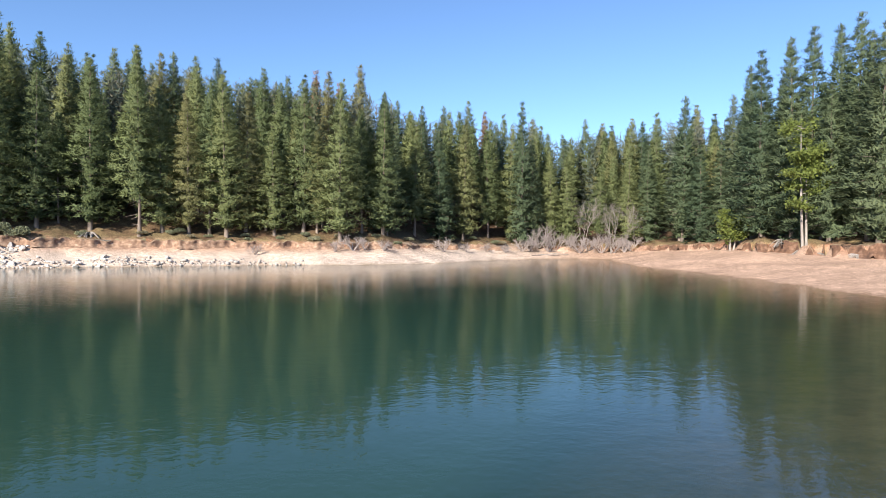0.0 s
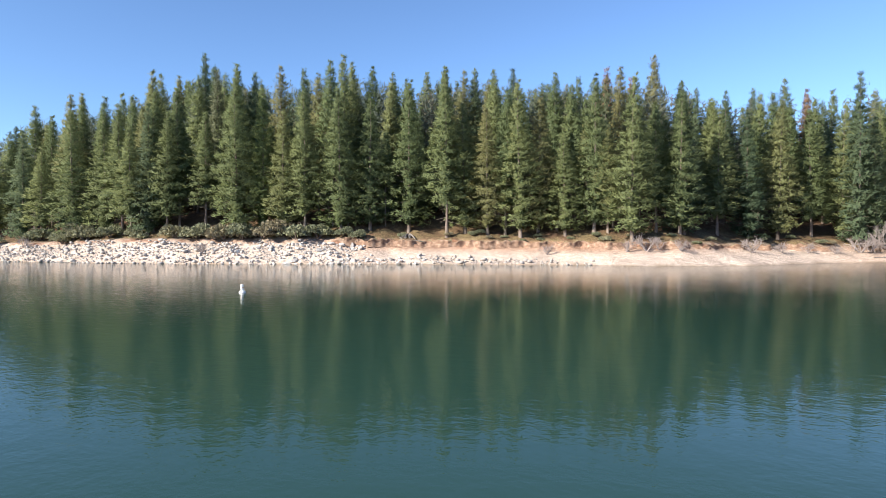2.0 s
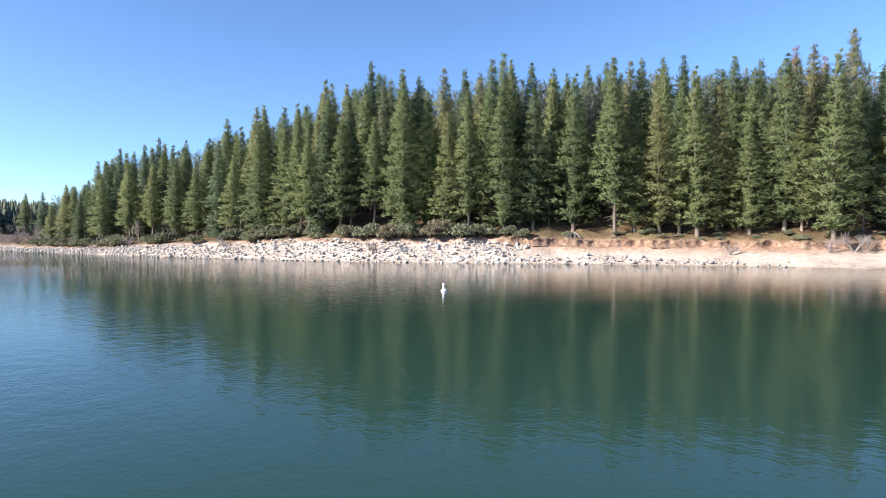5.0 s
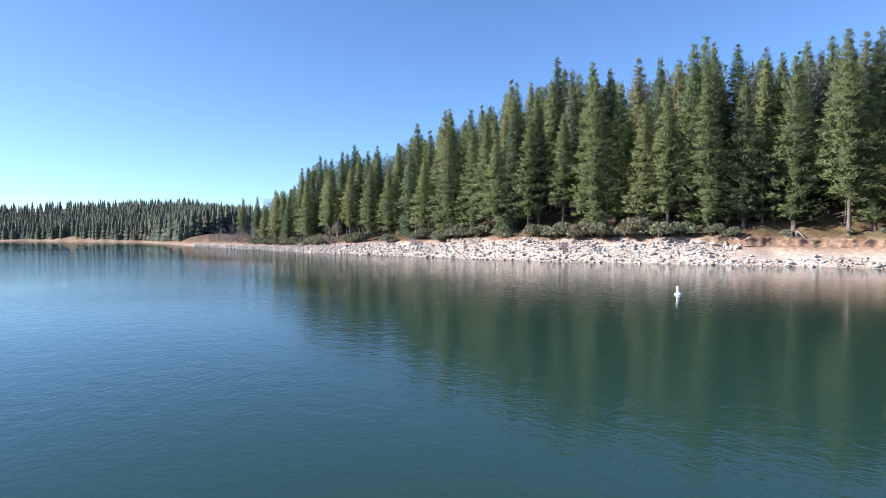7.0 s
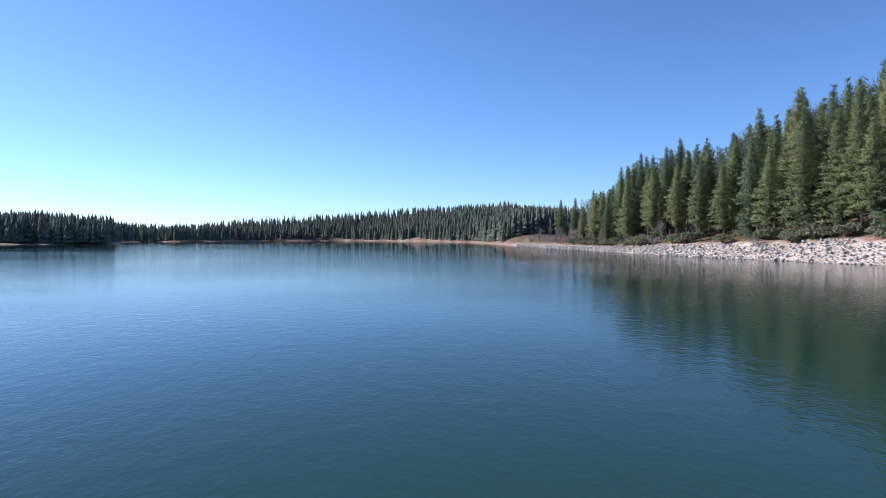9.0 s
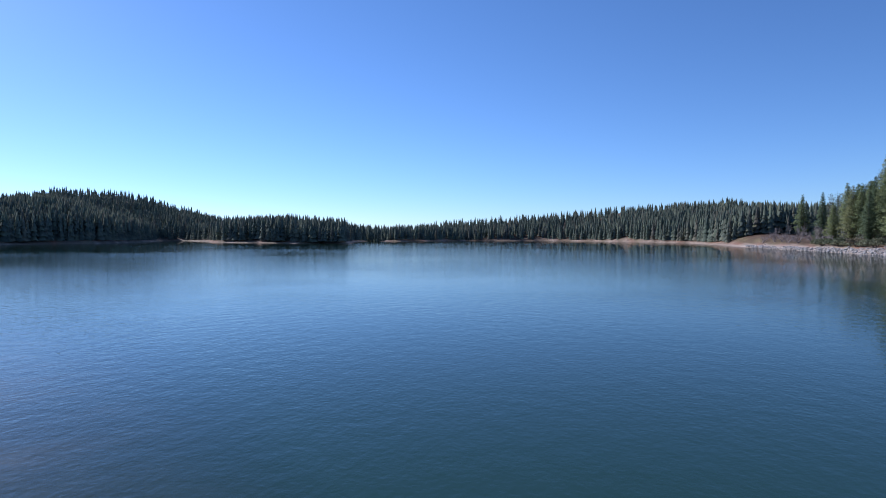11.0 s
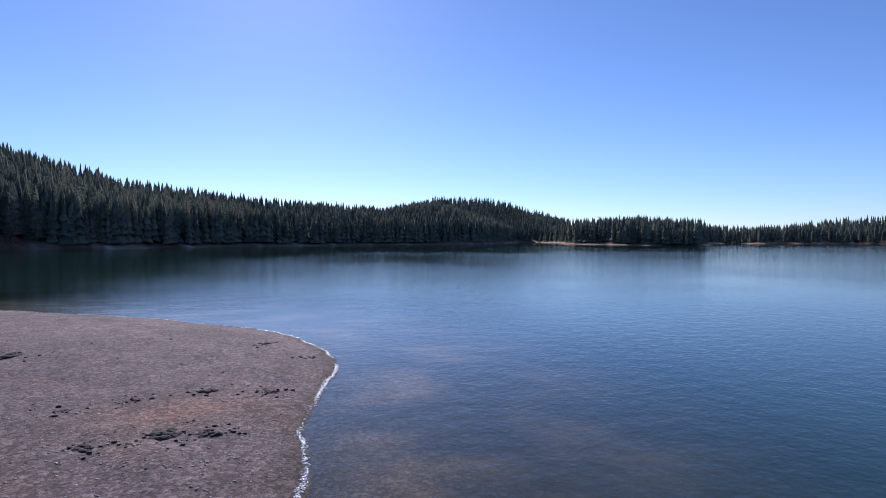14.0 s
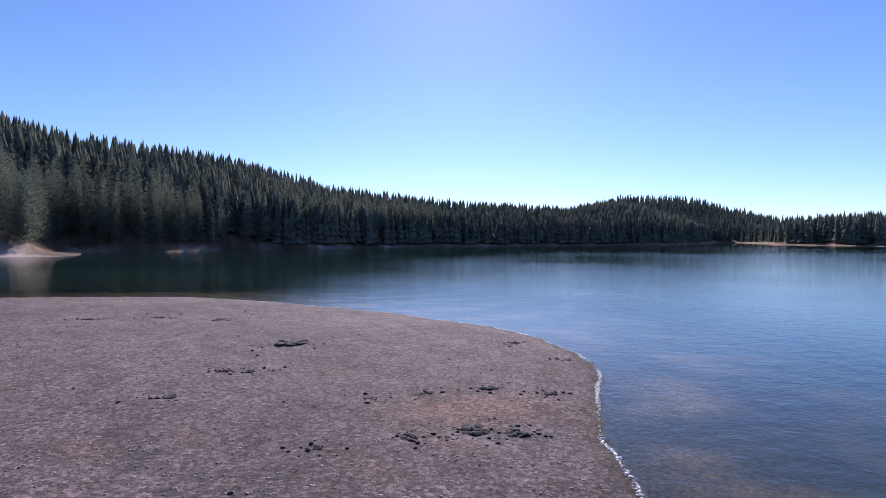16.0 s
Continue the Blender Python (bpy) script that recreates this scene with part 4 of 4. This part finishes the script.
# ---------------------------------------------------------------- logs and roots on the banks
def log_thing(name, label, x, y, length, radius, turn, tilt, seed):
    rng = np.random.RandomState(seed)
    u = np.linspace(0, 1, 7)
    pts = np.c_[(u - .5) * length, np.cumsum(rng.normal(0, .04 * length / 6, 7)), np.zeros(7)]
    pieces = [tube(pts, radius * (1.1 - .5 * u), 8)]
    for k in range(4):
        a = pts[rng.randint(1, 6)]
        d = np.array([rng.uniform(-.4, .4), rng.choice((-1, 1)) * .7, rng.uniform(.2, .8)])
        pieces.append(tube([a, a + d * length * .08, a + d * length * .16], [radius * .35, radius * .25, radius * .08], 5))
    me = mesh_from(name, *joined(pieces), bark_grey, True)
    z = float(heights([x], [y])[0])
    ob = tagged(new(name, me), label, "log", "driftwood")
    ob.matrix_basis = pose(x, y, z + radius * .7, 0, tilt, turn)


log_thing("driftwood_log", "weathered grey log lying on the sand", 30, 175, 7, .22, 20, 0, 1)
log_thing("driftwood_log", "weathered grey log lying on the sand", 34, 178.5, 5, .16, -15, 2, 2)
log_thing("driftwood_log", "weathered grey log lying on the sand", 26, 172, 4, .14, 40, 0, 3)
log_thing("fallen_log", "pale fallen log on the forest bank", 65, 108, 8, .2, 100, 2, 4)
log_thing("fallen_log", "pale fallen log on the forest bank", 66, 118, 6, .16, 70, -3, 5)
log_thing("fallen_log", "thin bleached log caught against the bank", -68, 116, 5, .12, 40, 4, 6)


def root_mass(x, y, size, count, seed, face):
    """Exposed roots that hang over the cut bank."""
    rng = np.random.RandomState(seed)
    z = float(heights([x], [y])[0])
    pieces = []
    for k in range(count):
        a = math.radians(face) + rng.uniform(-1.1, 1.1)
        d = np.array([math.cos(a), math.sin(a), 0])
        ln = size * rng.uniform(.5, 1.1)
        s = np.array([rng.uniform(-.3, .3), rng.uniform(-.3, .3), rng.uniform(.1, .5)])
        pieces.append(tube([s, s + d * ln * .35 + [0, 0, .1], s + d * ln * .7 + [0, 0, -.5], s + d * ln + [0, 0, -1.3]], [.14, .10, .07, .02], 5))
    ob = tagged(new("tree_roots", mesh_from("tree_roots", *joined(pieces), bark_grey, True)), "tangled bare roots exposed on the red bank", "roots", "exposed roots")
    ob.matrix_basis = pose(x, y, z, 0, 0, 0)


root_mass(-71.0, 117.2, 2.8, 22, 1, -60)
for k, (x, y) in enumerate(((66.3, 118), (66.8, 112), (67.2, 106.5), (66.2, 124.5), (67.5, 101), (66, 96))):
    root_mass(x, y, 2.4, 13, 20 + k, 190)


# ---------------------------------------------------------------- cut earth bank behind the sand
def bank_line(a0, a1, step):
    """Points at the head of the beach, from one azimuth to another."""
    out = []
    for a in np.arange(a0, a1, step):
        r = np.arange(70, 215, .5)
        x, y = HUB[0] - r * math.sin(math.radians(a)), HUB[1] + r * math.cos(math.radians(a))
        s, w = shore_place(x, y)
        d = s - w
        k = int(np.argmax(d > 0))
        if k:
            u = d[k - 1] / (d[k - 1] - d[k])
            out.append((a, r[k - 1] + .5 * u))
    return np.array(out)


def earth_bank(name, label, a0, a1, seed, lift, earth):
    line = bank_line(a0, a1, .12)
    a, r = np.radians(line[:, 0]), line[:, 1]
    k = np.ones(5) / 5
    r = np.convolve(np.pad(r, 2, mode="edge"), k, "valid")
    x0, y0 = HUB[0] - r * np.sin(a), HUB[1] + r * np.cos(a)
    n1, n2, n3 = (wave_noise(x0, y0, s, seed + i) for i, s in enumerate((9, 3.1, 1.3)))
    n2 = .6 * n2 + .4 * wave_noise(x0, y0, 1.7, seed + 7)
    stand = np.clip(.45 + .9 * n1, .1, 1)   # here and there the bank has slumped
    ends = np.clip(np.minimum(np.arange(len(a)), np.arange(len(a))[::-1]) / 14, 0, 1)

    def at(off):
        q = r + off
        x, y = HUB[0] - q * np.sin(a), HUB[1] + q * np.cos(a)
        return x, y, heights(x, y)

    shift = .12 * n2
    foot, crest = at(-.8 + shift), at(1.5 + shift)
    low, high = foot[2] - .12, np.maximum(crest[2], foot[2] + .3) + lift * (.6 + .4 * n2) * stand * ends
    rows = []
    for off, f, w in ((-.8, 0, 0), (-.5, .2, .05), (-.25, .48, .06), (-.12, .74, .06), (-.22, .93, .06), (-.10, 1.0, .04), (.3, 1.03, .03), (1.5, 1.0, 0), (2.6, .9, 0)):
        q = off * (1 + (1 - stand) * (off < -.05) * .9) + shift + w * (n3 + .5 * n2)
        x, y, z = at(q)
        h = low + (high - low) * f if f else low
        if off == 2.6:
            h = z - .15
        if off == 1.5:
            h = z + .03
        rows.append(np.stack([x, y, h + .05 * n3 * (0 < f < 1)], 1))
    m = len(a)

    def strip(first, last):
        v = np.vstack(rows[first:last + 1])
        i, j = np.meshgrid(np.arange(last - first), np.arange(m - 1), indexing="ij")
        return v, np.stack([i * m + j + 1, i * m + j, (i + 1) * m + j, (i + 1) * m + j + 1], -1).reshape(-1, 4)

    ob = top(name, label, "bank", kind="structure")
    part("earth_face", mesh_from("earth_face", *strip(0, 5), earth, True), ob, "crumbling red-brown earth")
    part("turf_edge", mesh_from("turf_edge", *strip(5, 8), dry_turf, True), ob, "dry straw-coloured grass and needles")


earth_bank("earth_bank", "low cut bank of red-brown earth under dry grass", -8, 32.5, 31, .05, red_earth)
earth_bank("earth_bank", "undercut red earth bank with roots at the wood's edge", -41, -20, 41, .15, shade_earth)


# ---------------------------------------------------------------- rocks of the riprap shore
rrng = np.random.RandomState(130)
x0, y0 = rrng.uniform(-420, -20, 190000), rrng.uniform(55, 135, 190000)
s0, w0, a0 = inland(x0, y0), profile(x0, y0, 1), azimuth(x0, y0)
full = (a0 > 31 + .8 * wave_noise(x0, y0, 5, 21)) & (a0 < 79) & (s0 > -.5) & (s0 < w0 * (.92 + .12 * wave_noise(x0, y0, 6, 22)))
full &= rrng.uniform(0, 1, len(x0)) < np.clip((78 - a0) / 12, .12, 1)
strip = (a0 > 9) & (a0 <= 32) & (s0 > -.4) & (s0 < 2.6 + 1.2 * wave_noise(x0, y0, 7, 23)) & (rrng.uniform(0, 1, len(x0)) < np.clip((a0 - 8) / 12, .1, .7))
pick = np.where(full | strip)[0]
chosen, cells = [], {}
for k in pick:   # keep stones about their own size apart
    size = .36 + 1.05 * rrng.uniform() ** 2.6
    cell = (int(x0[k] // 1.2), int(y0[k] // 1.2))
    close = [q for i in (-1, 0, 1) for j in (-1, 0, 1) for q in cells.get((cell[0] + i, cell[1] + j), ())]
    if any((x0[k] - u) ** 2 + (y0[k] - w) ** 2 < (.40 * (size + t)) ** 2 for u, w, t in close):
        continue
    cells.setdefault(cell, []).append((x0[k], y0[k], size))
    chosen.append((x0[k], y0[k], size))
chosen = np.array(chosen)
span = (chosen[:, 0] > -104) & (chosen[:, 0] < -58)
big = np.where(span)[0]
big = big[np.argsort(-chosen[big, 2])][:290]
rest = np.setdiff1d(np.arange(len(chosen)), big)
bank = top("riprap_bank", "bank of pale broken granite rocks at the waterline", "rocks")
stones = [rock_mesh(140 + k, rock_pale, "rock", 2, .75) for k in range(8)]
zs = heights(chosen[:, 0], chosen[:, 1])
for k in big:
    ob = part("rock", stones[k % 8], bank)
    s = chosen[k, 2]
    ob.matrix_basis = pose(chosen[k, 0], chosen[k, 1], zs[k] + s * .18, rrng.uniform(-25, 25), rrng.uniform(-25, 25), rrng.uniform(0, 360)) @ Matrix.Diagonal((s * 1.3, s, s, 1))
loose = scatter("rubble", "", "", rock_pale, 9, chosen[rest, 0], chosen[rest, 1], chosen[rest, 2] * 1.1, .18, .75)
loose.parent = bank
